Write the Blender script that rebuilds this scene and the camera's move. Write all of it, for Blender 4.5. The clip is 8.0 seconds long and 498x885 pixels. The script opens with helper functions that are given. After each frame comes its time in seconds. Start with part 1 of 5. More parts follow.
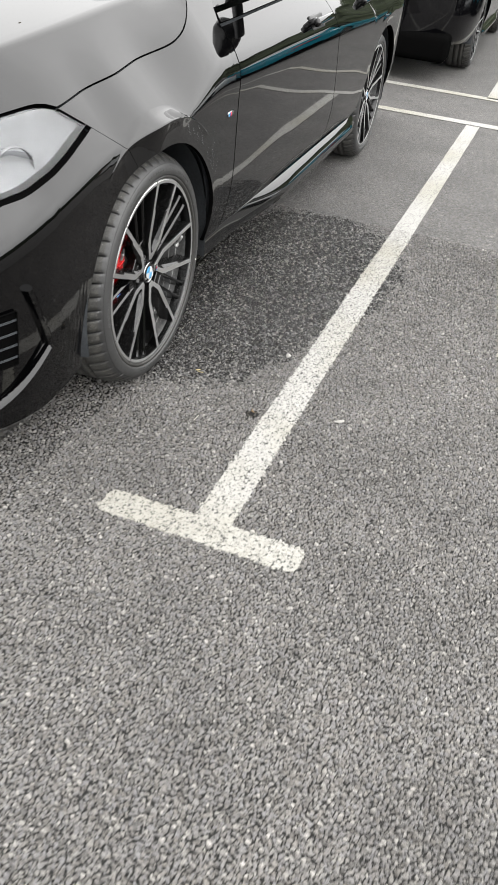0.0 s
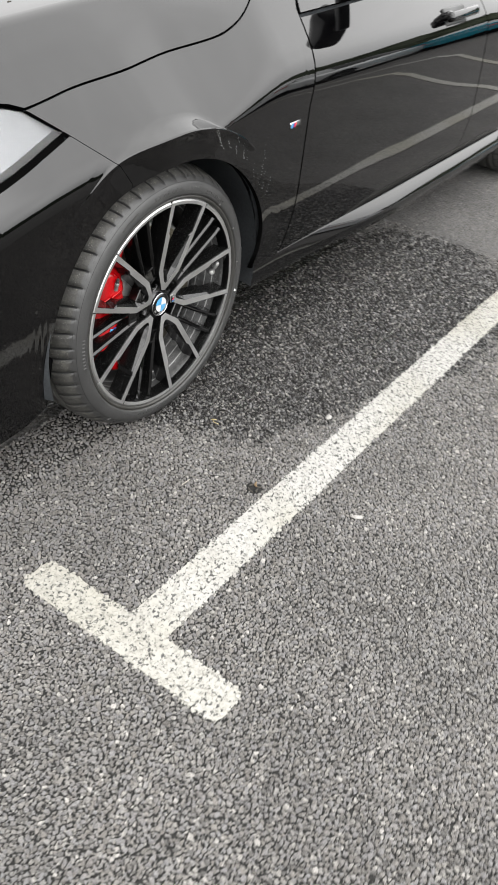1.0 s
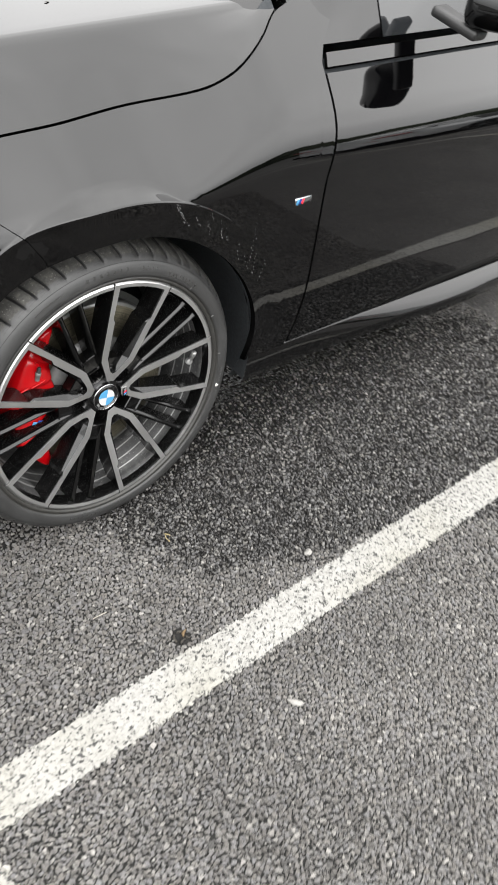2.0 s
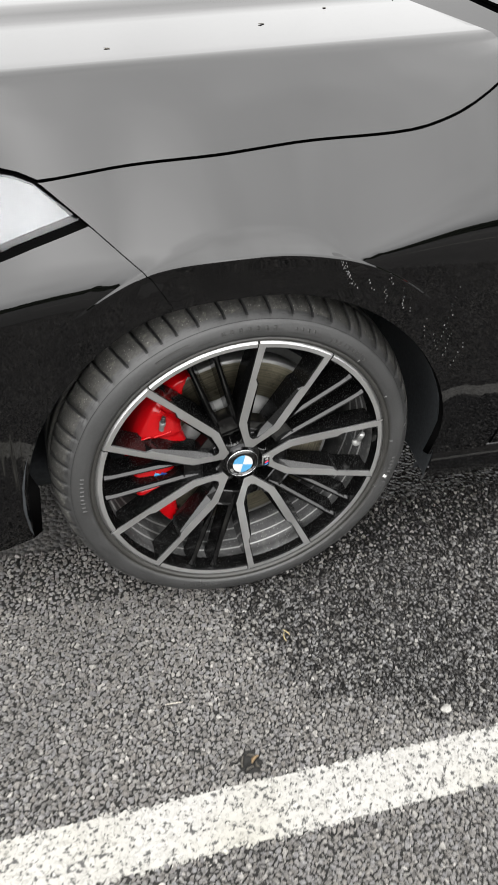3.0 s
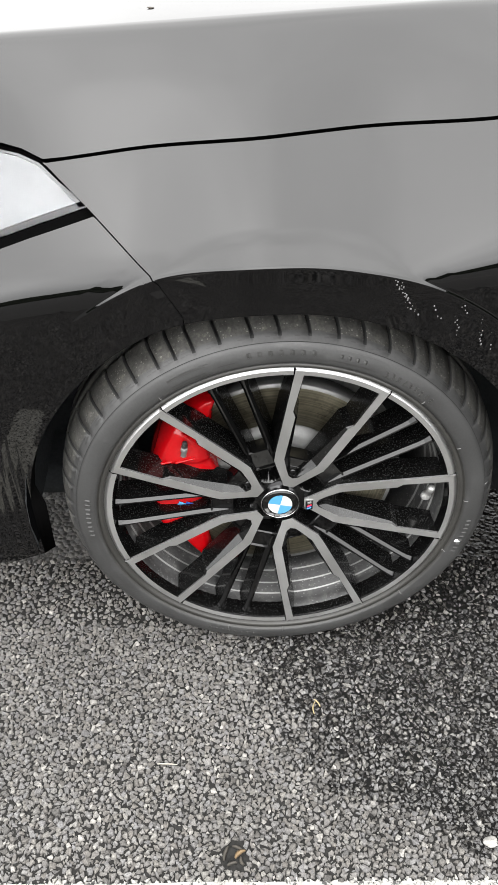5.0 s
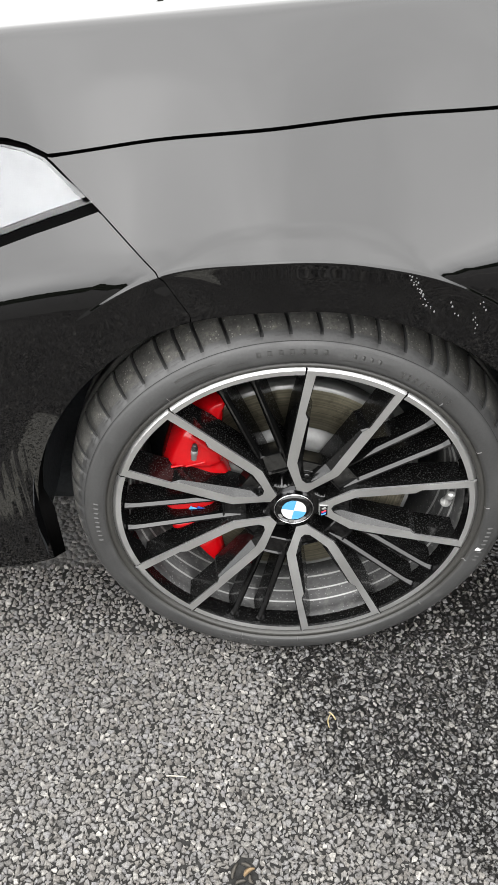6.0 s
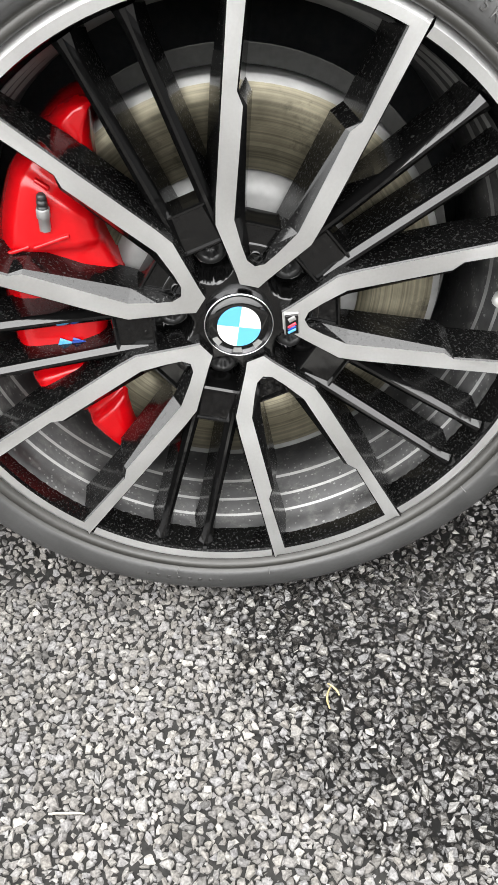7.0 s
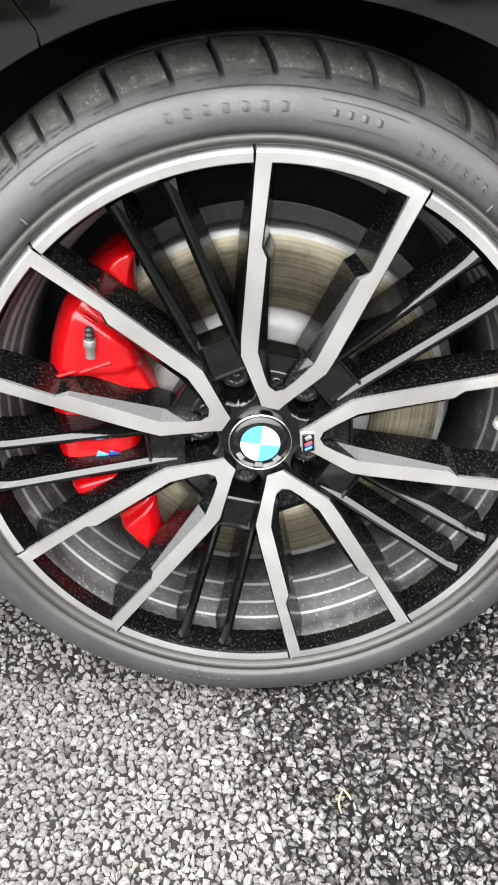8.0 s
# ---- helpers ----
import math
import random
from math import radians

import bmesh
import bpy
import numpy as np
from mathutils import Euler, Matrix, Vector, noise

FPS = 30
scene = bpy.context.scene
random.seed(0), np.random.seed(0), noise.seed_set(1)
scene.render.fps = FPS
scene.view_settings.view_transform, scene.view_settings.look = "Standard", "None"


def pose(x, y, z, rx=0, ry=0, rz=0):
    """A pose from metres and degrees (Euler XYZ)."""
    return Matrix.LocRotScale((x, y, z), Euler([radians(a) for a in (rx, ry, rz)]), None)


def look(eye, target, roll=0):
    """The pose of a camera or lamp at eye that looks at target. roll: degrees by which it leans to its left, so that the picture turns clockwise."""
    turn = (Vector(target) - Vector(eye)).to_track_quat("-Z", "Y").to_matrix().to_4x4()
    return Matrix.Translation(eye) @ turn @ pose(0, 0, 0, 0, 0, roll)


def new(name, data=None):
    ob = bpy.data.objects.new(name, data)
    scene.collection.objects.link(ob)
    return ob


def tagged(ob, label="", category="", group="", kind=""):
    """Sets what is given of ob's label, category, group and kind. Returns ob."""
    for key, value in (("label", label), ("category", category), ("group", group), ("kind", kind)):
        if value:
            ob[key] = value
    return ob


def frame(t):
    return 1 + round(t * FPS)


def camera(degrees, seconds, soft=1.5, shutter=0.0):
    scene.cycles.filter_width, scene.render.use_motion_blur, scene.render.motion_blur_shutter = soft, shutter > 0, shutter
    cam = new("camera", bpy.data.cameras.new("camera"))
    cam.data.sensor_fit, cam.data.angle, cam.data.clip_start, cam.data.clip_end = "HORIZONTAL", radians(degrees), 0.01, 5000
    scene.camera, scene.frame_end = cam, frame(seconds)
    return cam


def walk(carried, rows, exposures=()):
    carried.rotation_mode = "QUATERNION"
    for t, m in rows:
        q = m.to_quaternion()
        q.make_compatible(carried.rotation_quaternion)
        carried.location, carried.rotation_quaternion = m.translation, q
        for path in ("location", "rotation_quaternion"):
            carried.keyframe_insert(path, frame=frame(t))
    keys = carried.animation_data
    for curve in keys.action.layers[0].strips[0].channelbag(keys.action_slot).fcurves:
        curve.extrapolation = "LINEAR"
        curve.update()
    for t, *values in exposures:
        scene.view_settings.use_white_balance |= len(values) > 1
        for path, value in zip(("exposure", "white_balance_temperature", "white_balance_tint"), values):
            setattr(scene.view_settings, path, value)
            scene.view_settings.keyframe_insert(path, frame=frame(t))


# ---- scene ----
cam = camera(36.2, 8.0, shutter=0.3)
PATH = [
    (0, (-1.788, -0.855, 1.218), (-0.247, -0.396, 0.028), 6.3),
    (0.5, (-1.511, -0.89, 1.233), (-0.011, -0.388, 0.009), 8.8),
    (1, (-1.23, -1.003, 1.223), (0.099, -0.211, -0.045), 7.4),
    (1.2, (-1.133, -1.029, 1.231), (0.151, -0.162, -0.035), 7.6),
    (2.3, (-0.547, -1.002, 1.202), (0.444, 0.218, -0.035), 8.2),
    (2.5, (-0.476, -1.01, 1.195), (0.319, 0.348, -0.039), 6.7),
    (3, (-0.333, -0.942, 1.154), (0.194, 0.543, -0.077), 4.9),
    (3.5, (-0.2, -0.826, 1.149), (0.238, 0.694, -0.075), 4.8),
    (4, (-0.114, -0.78, 1.103), (0.152, 0.737, -0.173), 3.2),
    (4.5, (-0.099, -0.788, 1.099), (0.053, 0.741, -0.182), 2.2),
    (6, (-0.072, -0.769, 1.073), (-0.058, 0.786, -0.184), 0.4),
    (6.3, (-0.054, -0.691, 0.99), (-0.063, 0.849, -0.286), -0.6),
    (6.5, (-0.038, -0.63, 0.868), (-0.039, 0.918, -0.398), -1.0),
    (6.7, (-0.012, -0.578, 0.738), (-0.008, 0.985, -0.51), -1.6),
    (7, (-0.013, -0.525, 0.621), (0.034, 1.044, -0.619), -2.9),
    (7.2, (-0.002, -0.531, 0.617), (0.043, 1.086, -0.559), -2.8),
    (7.5, (-0.001, -0.536, 0.637), (0.035, 1.119, -0.487), -3.1),
    (8, (-0.009, -0.564, 0.664), (-0.012, 1.15, -0.367), -2.7),
]
EXPOSURE = [(0.0, -0.64), (0.5, -0.80), (1.2, -0.56), (2.5, -0.64), (4.5, -0.36), (6.0, -0.29), (6.5, -0.12), (7.0, 0.20), (8.0, 0.50)]
walk(cam, [(t, look(eye, target, roll)) for t, eye, target, roll in PATH], EXPOSURE)

# ---- light ----
world = bpy.data.worlds.new("overcast_sky")
scene.world = world
world.use_nodes = True
wt = world.node_tree
wt.nodes.clear()
sky = wt.nodes.new("ShaderNodeTexSky")
sky.sky_type = "NISHITA"
sky.sun_disc = False
sky.sun_elevation = radians(58)
sky.sun_rotation = radians(200)
grey = wt.nodes.new("ShaderNodeHueSaturation")
grey.inputs["Saturation"].default_value = 0.10
wt.links.new(sky.outputs["Color"], grey.inputs["Color"])
coord = wt.nodes.new("ShaderNodeTexCoord")
split = wt.nodes.new("ShaderNodeSeparateXYZ")
wt.links.new(coord.outputs["Generated"], split.inputs[0])
cloud = wt.nodes.new("ShaderNodeTexNoise")
cloud.inputs["Scale"].default_value = 2.2
cloud.inputs["Detail"].default_value = 4.0
wt.links.new(coord.outputs["Generated"], cloud.inputs["Vector"])
ramp = wt.nodes.new("ShaderNodeValToRGB")
ramp.color_ramp.elements[0].position = 0.0
ramp.color_ramp.elements[0].color = (1.5, 1.51, 1.51, 1)
ramp.color_ramp.elements[1].position = 1.0
ramp.color_ramp.elements[1].color = (3.92, 3.89, 3.84, 1)
middle = ramp.color_ramp.elements.new(0.35)
middle.color = (3.55, 3.52, 3.48, 1)
wt.links.new(split.outputs["Z"], ramp.inputs["Fac"])
veil = wt.nodes.new("ShaderNodeMix")
veil.data_type = "RGBA"
veil.inputs["Factor"].default_value = 0.88
wt.links.new(grey.outputs["Color"], veil.inputs["A"])
wt.links.new(ramp.outputs["Color"], veil.inputs["B"])
puff = wt.nodes.new("ShaderNodeMapRange")
puff.inputs["From Min"].default_value = 0.3
puff.inputs["From Max"].default_value = 0.7
puff.inputs["To Min"].default_value = 0.88
puff.inputs["To Max"].default_value = 1.12
wt.links.new(cloud.outputs["Fac"], puff.inputs["Value"])
# the overcast is brighter on the side where the hidden sun stands
toward = wt.nodes.new("ShaderNodeVectorMath")
toward.operation = "DOT_PRODUCT"
toward.inputs[1].default_value = (-0.20, -0.42, 0.885)
wt.links.new(coord.outputs["Generated"], toward.inputs[0])
glow = wt.nodes.new("ShaderNodeMapRange")
glow.interpolation_type = "SMOOTHSTEP"
glow.inputs["From Min"].default_value = -0.2
glow.inputs["From Max"].default_value = 1.0
glow.inputs["To Min"].default_value = 0.95
glow.inputs["To Max"].default_value = 1.72
wt.links.new(toward.outputs["Value"], glow.inputs["Value"])
both = wt.nodes.new("ShaderNodeMath")
both.operation = "MULTIPLY"
wt.links.new(glow.outputs[0], both.inputs[0])
wt.links.new(puff.outputs["Result"], both.inputs[1])
lit = wt.nodes.new("ShaderNodeVectorMath")
lit.operation = "SCALE"
wt.links.new(veil.outputs["Result"], lit.inputs[0])
wt.links.new(both.outputs[0], lit.inputs["Scale"])
back = wt.nodes.new("ShaderNodeBackground")
back.inputs["Strength"].default_value = 1.4
wt.links.new(lit.outputs[0], back.inputs["Color"])
wout = wt.nodes.new("ShaderNodeOutputWorld")
wt.links.new(back.outputs[0], wout.inputs[0])

sun_data = bpy.data.lights.new("sun", "SUN")
sun_data.energy = 0.35
sun_data.angle = radians(140)
sun_data.color = (1.0, 0.98, 0.95)
sun = new("sun", sun_data)
sun.matrix_world = look((0, 0, 10), (1.0, 2.0, 0))


# ---- materials ----
def material(name, base, rough=0.5, metal=0.0, ior=1.5, vary=0.12, scale=14.0, fine=160.0, bump=0.0, rough_vary=0.08,
             coat=0.0, dirt=None, dirt_amount=0.0, dirt_scale=30.0, specks=None, speck_scale=200.0, rings=0.0, upward_only=False):
    m = bpy.data.materials.new(name)
    m.use_nodes = True
    nt = m.node_tree
    b = nt.nodes["Principled BSDF"]
    geo = nt.nodes.new("ShaderNodeTexCoord")
    n1 = nt.nodes.new("ShaderNodeTexNoise")
    n1.inputs["Scale"].default_value = scale
    n1.inputs["Detail"].default_value = 5
    n2 = nt.nodes.new("ShaderNodeTexNoise")
    n2.inputs["Scale"].default_value = fine
    n2.inputs["Detail"].default_value = 4
    info = nt.nodes.new("ShaderNodeObjectInfo")
    shift = nt.nodes.new("ShaderNodeVectorMath")
    shift.operation = "MULTIPLY_ADD"
    nt.links.new(info.outputs["Random"], shift.inputs[0])
    shift.inputs[1].default_value = (7.0, 11.0, 5.0)
    nt.links.new(geo.outputs["Object"], shift.inputs[2])
    for n in (n1, n2):
        nt.links.new(shift.outputs[0], n.inputs["Vector"])
    add = nt.nodes.new("ShaderNodeMath")
    add.operation = "ADD"
    nt.links.new(n1.outputs["Fac"], add.inputs[0])
    nt.links.new(n2.outputs["Fac"], add.inputs[1])
    rng = nt.nodes.new("ShaderNodeMapRange")
    rng.inputs["From Min"].default_value, rng.inputs["From Max"].default_value = 0.7, 1.3
    rng.inputs["To Min"].default_value, rng.inputs["To Max"].default_value = 1 - vary, 1 + vary
    nt.links.new(add.outputs[0], rng.inputs["Value"])
    sc = nt.nodes.new("ShaderNodeVectorMath")
    sc.operation = "SCALE"
    sc.inputs[0].default_value = base
    nt.links.new(rng.outputs[0], sc.inputs["Scale"])
    colour = sc.outputs[0]
    rr = nt.nodes.new("ShaderNodeMapRange")
    rr.inputs["From Min"].default_value, rr.inputs["From Max"].default_value = 0.35, 0.65
    rr.inputs["To Min"].default_value, rr.inputs["To Max"].default_value = max(0.0, rough - rough_vary), min(1.0, rough + rough_vary)
    nt.links.new(n1.outputs["Fac"], rr.inputs["Value"])
    roughness = rr.outputs[0]
    if dirt:
        n3 = nt.nodes.new("ShaderNodeTexNoise")
        n3.inputs["Scale"].default_value = dirt_scale
        n3.inputs["Detail"].default_value = 8
        n3.inputs["Roughness"].default_value = 0.7
        nt.links.new(shift.outputs[0], n3.inputs["Vector"])
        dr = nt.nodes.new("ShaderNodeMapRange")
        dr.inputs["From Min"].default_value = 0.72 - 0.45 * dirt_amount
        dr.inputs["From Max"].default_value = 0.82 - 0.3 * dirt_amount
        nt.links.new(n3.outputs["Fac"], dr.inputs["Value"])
        # limits the dirt to faces that look upward
        if upward_only:
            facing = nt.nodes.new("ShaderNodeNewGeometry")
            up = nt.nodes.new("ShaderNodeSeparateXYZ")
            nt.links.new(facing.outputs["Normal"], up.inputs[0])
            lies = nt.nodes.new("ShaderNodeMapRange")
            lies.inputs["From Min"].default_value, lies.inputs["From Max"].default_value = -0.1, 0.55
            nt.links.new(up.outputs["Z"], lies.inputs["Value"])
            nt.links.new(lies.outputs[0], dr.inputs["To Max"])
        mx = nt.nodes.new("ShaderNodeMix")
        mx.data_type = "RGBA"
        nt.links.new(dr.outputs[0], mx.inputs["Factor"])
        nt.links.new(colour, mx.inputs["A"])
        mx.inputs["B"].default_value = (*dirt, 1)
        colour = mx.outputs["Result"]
        mr = nt.nodes.new("ShaderNodeMix")
        nt.links.new(dr.outputs[0], mr.inputs["Factor"])
        nt.links.new(roughness, mr.inputs["A"])
        mr.inputs["B"].default_value = 0.9
        roughness = mr.outputs["Result"]
    if specks:
        vo = nt.nodes.new("ShaderNodeTexVoronoi")
        vo.inputs["Scale"].default_value = speck_scale
        nt.links.new(shift.outputs[0], vo.inputs["Vector"])
        tint = nt.nodes.new("ShaderNodeSeparateColor")
        nt.links.new(vo.outputs["Color"], tint.inputs[0])
        size = nt.nodes.new("ShaderNodeMapRange")
        size.inputs["From Min"].default_value, size.inputs["From Max"].default_value = 0.62, 1.0
        size.inputs["To Min"].default_value, size.inputs["To Max"].default_value = 0.0, 0.42
        nt.links.new(tint.outputs[0], size.inputs["Value"])
        less = nt.nodes.new("ShaderNodeMath")
        less.operation = "LESS_THAN"
        nt.links.new(vo.outputs["Distance"], less.inputs[0])
        nt.links.new(size.outputs[0], less.inputs[1])
        ms = nt.nodes.new("ShaderNodeMix")
        ms.data_type = "RGBA"
        nt.links.new(less.outputs[0], ms.inputs["Factor"])
        nt.links.new(colour, ms.inputs["A"])
        ms.inputs["B"].default_value = (*specks, 1)
        colour = ms.outputs["Result"]
    if rings:
        away = nt.nodes.new("ShaderNodeVectorMath")
        away.operation = "MULTIPLY"
        away.inputs[1].default_value = (1, 0, 1)
        nt.links.new(geo.outputs["Object"], away.inputs[0])
        radius = nt.nodes.new("ShaderNodeVectorMath")
        radius.operation = "LENGTH"
        nt.links.new(away.outputs[0], radius.inputs[0])
        turned = nt.nodes.new("ShaderNodeTexNoise")
        turned.noise_dimensions = "1D"
        turned.inputs["Scale"].default_value = 330.0
        turned.inputs["Detail"].default_value = 5
        turned.inputs["Roughness"].default_value = 0.7
        nt.links.new(radius.outputs["Value"], turned.inputs["W"])
        worn = nt.nodes.new("ShaderNodeMapRange")
        worn.inputs["From Min"].default_value, worn.inputs["From Max"].default_value = 0.3, 0.7
        worn.inputs["To Min"].default_value, worn.inputs["To Max"].default_value = 1 - rings, 1 + rings
        nt.links.new(turned.outputs["Fac"], worn.inputs["Value"])
        sr = nt.nodes.new("ShaderNodeVectorMath")
        sr.operation = "SCALE"
        nt.links.new(colour, sr.inputs[0])
        nt.links.new(worn.outputs[0], sr.inputs["Scale"])
        colour = sr.outputs[0]
    nt.links.new(colour, b.inputs["Base Color"])
    nt.links.new(roughness, b.inputs["Roughness"])
    b.inputs["Metallic"].default_value = metal
    b.inputs["IOR"].default_value = ior
    b.inputs["Coat Weight"].default_value = coat
    b.inputs["Coat Roughness"].default_value = 0.03
    if rings:
        brushed = nt.nodes.new("ShaderNodeTangent")
        brushed.direction_type, brushed.axis = "RADIAL", "Y"
        nt.links.new(brushed.outputs[0], b.inputs["Tangent"])
        b.inputs["Anisotropic"].default_value = 0.7
    if bump:
        bp = nt.nodes.new("ShaderNodeBump")
        bp.inputs["Strength"].default_value = bump
        bp.inputs["Distance"].default_value = 0.002
        nt.links.new(n2.outputs["Fac"], bp.inputs["Height"])
        nt.links.new(bp.outputs[0], b.inputs["Normal"])
    return m


WET = [(0.30, 0.02, 0.345, 0.335), (0.56, -0.10, 0.46, 0.31), (1.00, -0.12, 0.64, 0.43), (0.50, 0.55, 0.75, 0.55), (1.9, 0.9, 0.9, 0.6)]


def wet_mask(nt, position):
    """Where the tarmac is still wet: a few joined puddle shapes with a ragged edge."""
    flat = nt.nodes.new("ShaderNodeVectorMath")
    flat.operation = "MULTIPLY"
    flat.inputs[1].default_value = (1, 1, 0)
    nt.links.new(position, flat.inputs[0])
    best = None
    for cx, cy, rx, ry in WET:
        s = nt.nodes.new("ShaderNodeVectorMath")
        s.operation = "SUBTRACT"
        s.inputs[1].default_value = (cx, cy, 0)
        nt.links.new(flat.outputs[0], s.inputs[0])
        d = nt.nodes.new("ShaderNodeVectorMath")
        d.operation = "DIVIDE"
        d.inputs[1].default_value = (rx, ry, 1)
        nt.links.new(s.outputs[0], d.inputs[0])
        ln = nt.nodes.new("ShaderNodeVectorMath")
        ln.operation = "LENGTH"
        nt.links.new(d.outputs[0], ln.inputs[0])
        if best is None:
            best = ln.outputs["Value"]
        else:
            mn = nt.nodes.new("ShaderNodeMath")
            mn.operation = "MINIMUM"
            nt.links.new(best, mn.inputs[0])
            nt.links.new(ln.outputs["Value"], mn.inputs[1])
            best = mn.outputs[0]
    total = best
    for scale, amount in ((6.0, 0.40), (30.0, 0.50), (120.0, 0.35)):
        n = nt.nodes.new("ShaderNodeTexNoise")
        n.inputs["Scale"].default_value = scale
        n.inputs["Detail"].default_value = 3
        nt.links.new(flat.outputs[0], n.inputs["Vector"])
        mad = nt.nodes.new("ShaderNodeMath")
        mad.operation = "MULTIPLY_ADD"
        mad.inputs[1].default_value = amount
        nt.links.new(n.outputs["Fac"], mad.inputs[0])
        nt.links.new(total, mad.inputs[2])
        total = mad.outputs[0]
    m = nt.nodes.new("ShaderNodeMapRange")
    m.interpolation_type = "SMOOTHSTEP"
    m.inputs["From Min"].default_value, m.inputs["From Max"].default_value = 1.66, 1.56
    nt.links.new(total, m.inputs["Value"])
    return m.outputs[0]


def tarmac(name, chips):
    """Chipped tarmac; chips: the loose stone tops, coloured stone by stone, or else the sheet under and beyond them."""
    scale = TARMAC if chips else 0.53 * TARMAC
    m = bpy.data.materials.new(name)
    m.use_nodes = True
    nt = m.node_tree
    b = nt.nodes["Principled BSDF"]
    geo = nt.nodes.new("ShaderNodeNewGeometry")
    position = geo.outputs["Position"]
    ramp = nt.nodes.new("ShaderNodeValToRGB")
    els = ramp.color_ramp.elements
    stops = ((0.0, (0.086, 0.083, 0.079)), (0.18, (0.146, 0.135, 0.122)), (0.36, (0.158, 0.153, 0.153)), (0.55, (0.188, 0.176, 0.159)), (0.74, (0.186, 0.182, 0.182)), (0.93, (0.228, 0.218, 0.200)), (1.0, (0.37, 0.355, 0.33)))
    els[0].position, els[0].color = stops[0][0], (*stops[0][1], 1)
    els[1].position, els[1].color = stops[-1][0], (*stops[-1][1], 1)
    for pos, c in stops[1:-1]:
        e = els.new(pos)
        e.color = (*c, 1)
    fine = nt.nodes.new("ShaderNodeTexNoise")
    fine.inputs["Scale"].default_value = 480.0
    fine.inputs["Detail"].default_value = 4
    nt.links.new(position, fine.inputs["Vector"])
    wide = nt.nodes.new("ShaderNodeTexNoise")
    wide.inputs["Scale"].default_value = 3.0
    wide.inputs["Detail"].default_value = 5
    nt.links.new(position, wide.inputs["Vector"])
    if chips:
        nt.links.new(geo.outputs["Random Per Island"], ramp.inputs["Fac"])
        height = fine.outputs["Fac"]
        stone = geo.outputs["Random Per Island"]
    else:
        v = nt.nodes.new("ShaderNodeTexVoronoi")
        v.inputs["Scale"].default_value = 105.0
        nt.links.new(position, v.inputs["Vector"])
        sp = nt.nodes.new("ShaderNodeSeparateColor")
        nt.links.new(v.outputs["Color"], sp.inputs[0])
        nt.links.new(sp.outputs[0], ramp.inputs["Fac"])
        inv = nt.nodes.new("ShaderNodeMath")
        inv.operation = "SUBTRACT"
        inv.inputs[0].default_value = 1.0
        nt.links.new(v.outputs["Distance"], inv.inputs[1])
        height = inv.outputs[0]
        stone = sp.outputs[0]
    grain = nt.nodes.new("ShaderNodeMapRange")
    grain.inputs["From Min"].default_value, grain.inputs["From Max"].default_value = 0.3, 0.7
    grain.inputs["To Min"].default_value, grain.inputs["To Max"].default_value = 0.60, 1.40
    nt.links.new(fine.outputs["Fac"], grain.inputs["Value"])
    patch = nt.nodes.new("ShaderNodeMapRange")
    patch.inputs["From Min"].default_value, patch.inputs["From Max"].default_value = 0.3, 0.7
    patch.inputs["To Min"].default_value, patch.inputs["To Max"].default_value = 0.82, 1.18
    nt.links.new(wide.outputs["Fac"], patch.inputs["Value"])
    mul = nt.nodes.new("ShaderNodeMath")
    mul.operation = "MULTIPLY"
    nt.links.new(grain.outputs[0], mul.inputs[0])
    nt.links.new(patch.outputs[0], mul.inputs[1])
    wet = wet_mask(nt, position)
    soaked = nt.nodes.new("ShaderNodeMapRange")
    soaked.inputs["To Min"].default_value, soaked.inputs["To Max"].default_value = 0.21 * scale, 0.68 * scale
    soaked.inputs["From Min"].default_value, soaked.inputs["From Max"].default_value = 0.5, 0.76
    nt.links.new(stone, soaked.inputs["Value"])
    wetdark = nt.nodes.new("ShaderNodeMapRange")
    wetdark.inputs["To Min"].default_value = scale
    nt.links.new(soaked.outputs[0], wetdark.inputs["To Max"])
    nt.links.new(wet, wetdark.inputs["Value"])
    mul2 = nt.nodes.new("ShaderNodeMath")
    mul2.operation = "MULTIPLY"
    nt.links.new(mul.outputs[0], mul2.inputs[0])
    nt.links.new(wetdark.outputs[0], mul2.inputs[1])
    sc = nt.nodes.new("ShaderNodeVectorMath")
    sc.operation = "SCALE"
    nt.links.new(ramp.outputs["Color"], sc.inputs[0])
    nt.links.new(mul2.outputs[0], sc.inputs["Scale"])
    nt.links.new(sc.outputs[0], b.inputs["Base Color"])
    rg = nt.nodes.new("ShaderNodeMapRange")
    rg.inputs["To Min"].default_value, rg.inputs["To Max"].default_value = 0.82, 0.26
    nt.links.new(wet, rg.inputs["Value"])
    nt.links.new(rg.outputs[0], b.inputs["Roughness"])
    bp = nt.nodes.new("ShaderNodeBump")
    bp.inputs["Strength"].default_value = 0.8 if chips else 0.9
    bp.inputs["Distance"].default_value = 0.0012 if chips else 0.006
    nt.links.new(height, bp.inputs["Height"])
    nt.links.new(bp.outputs[0], b.inputs["Normal"])
    return m


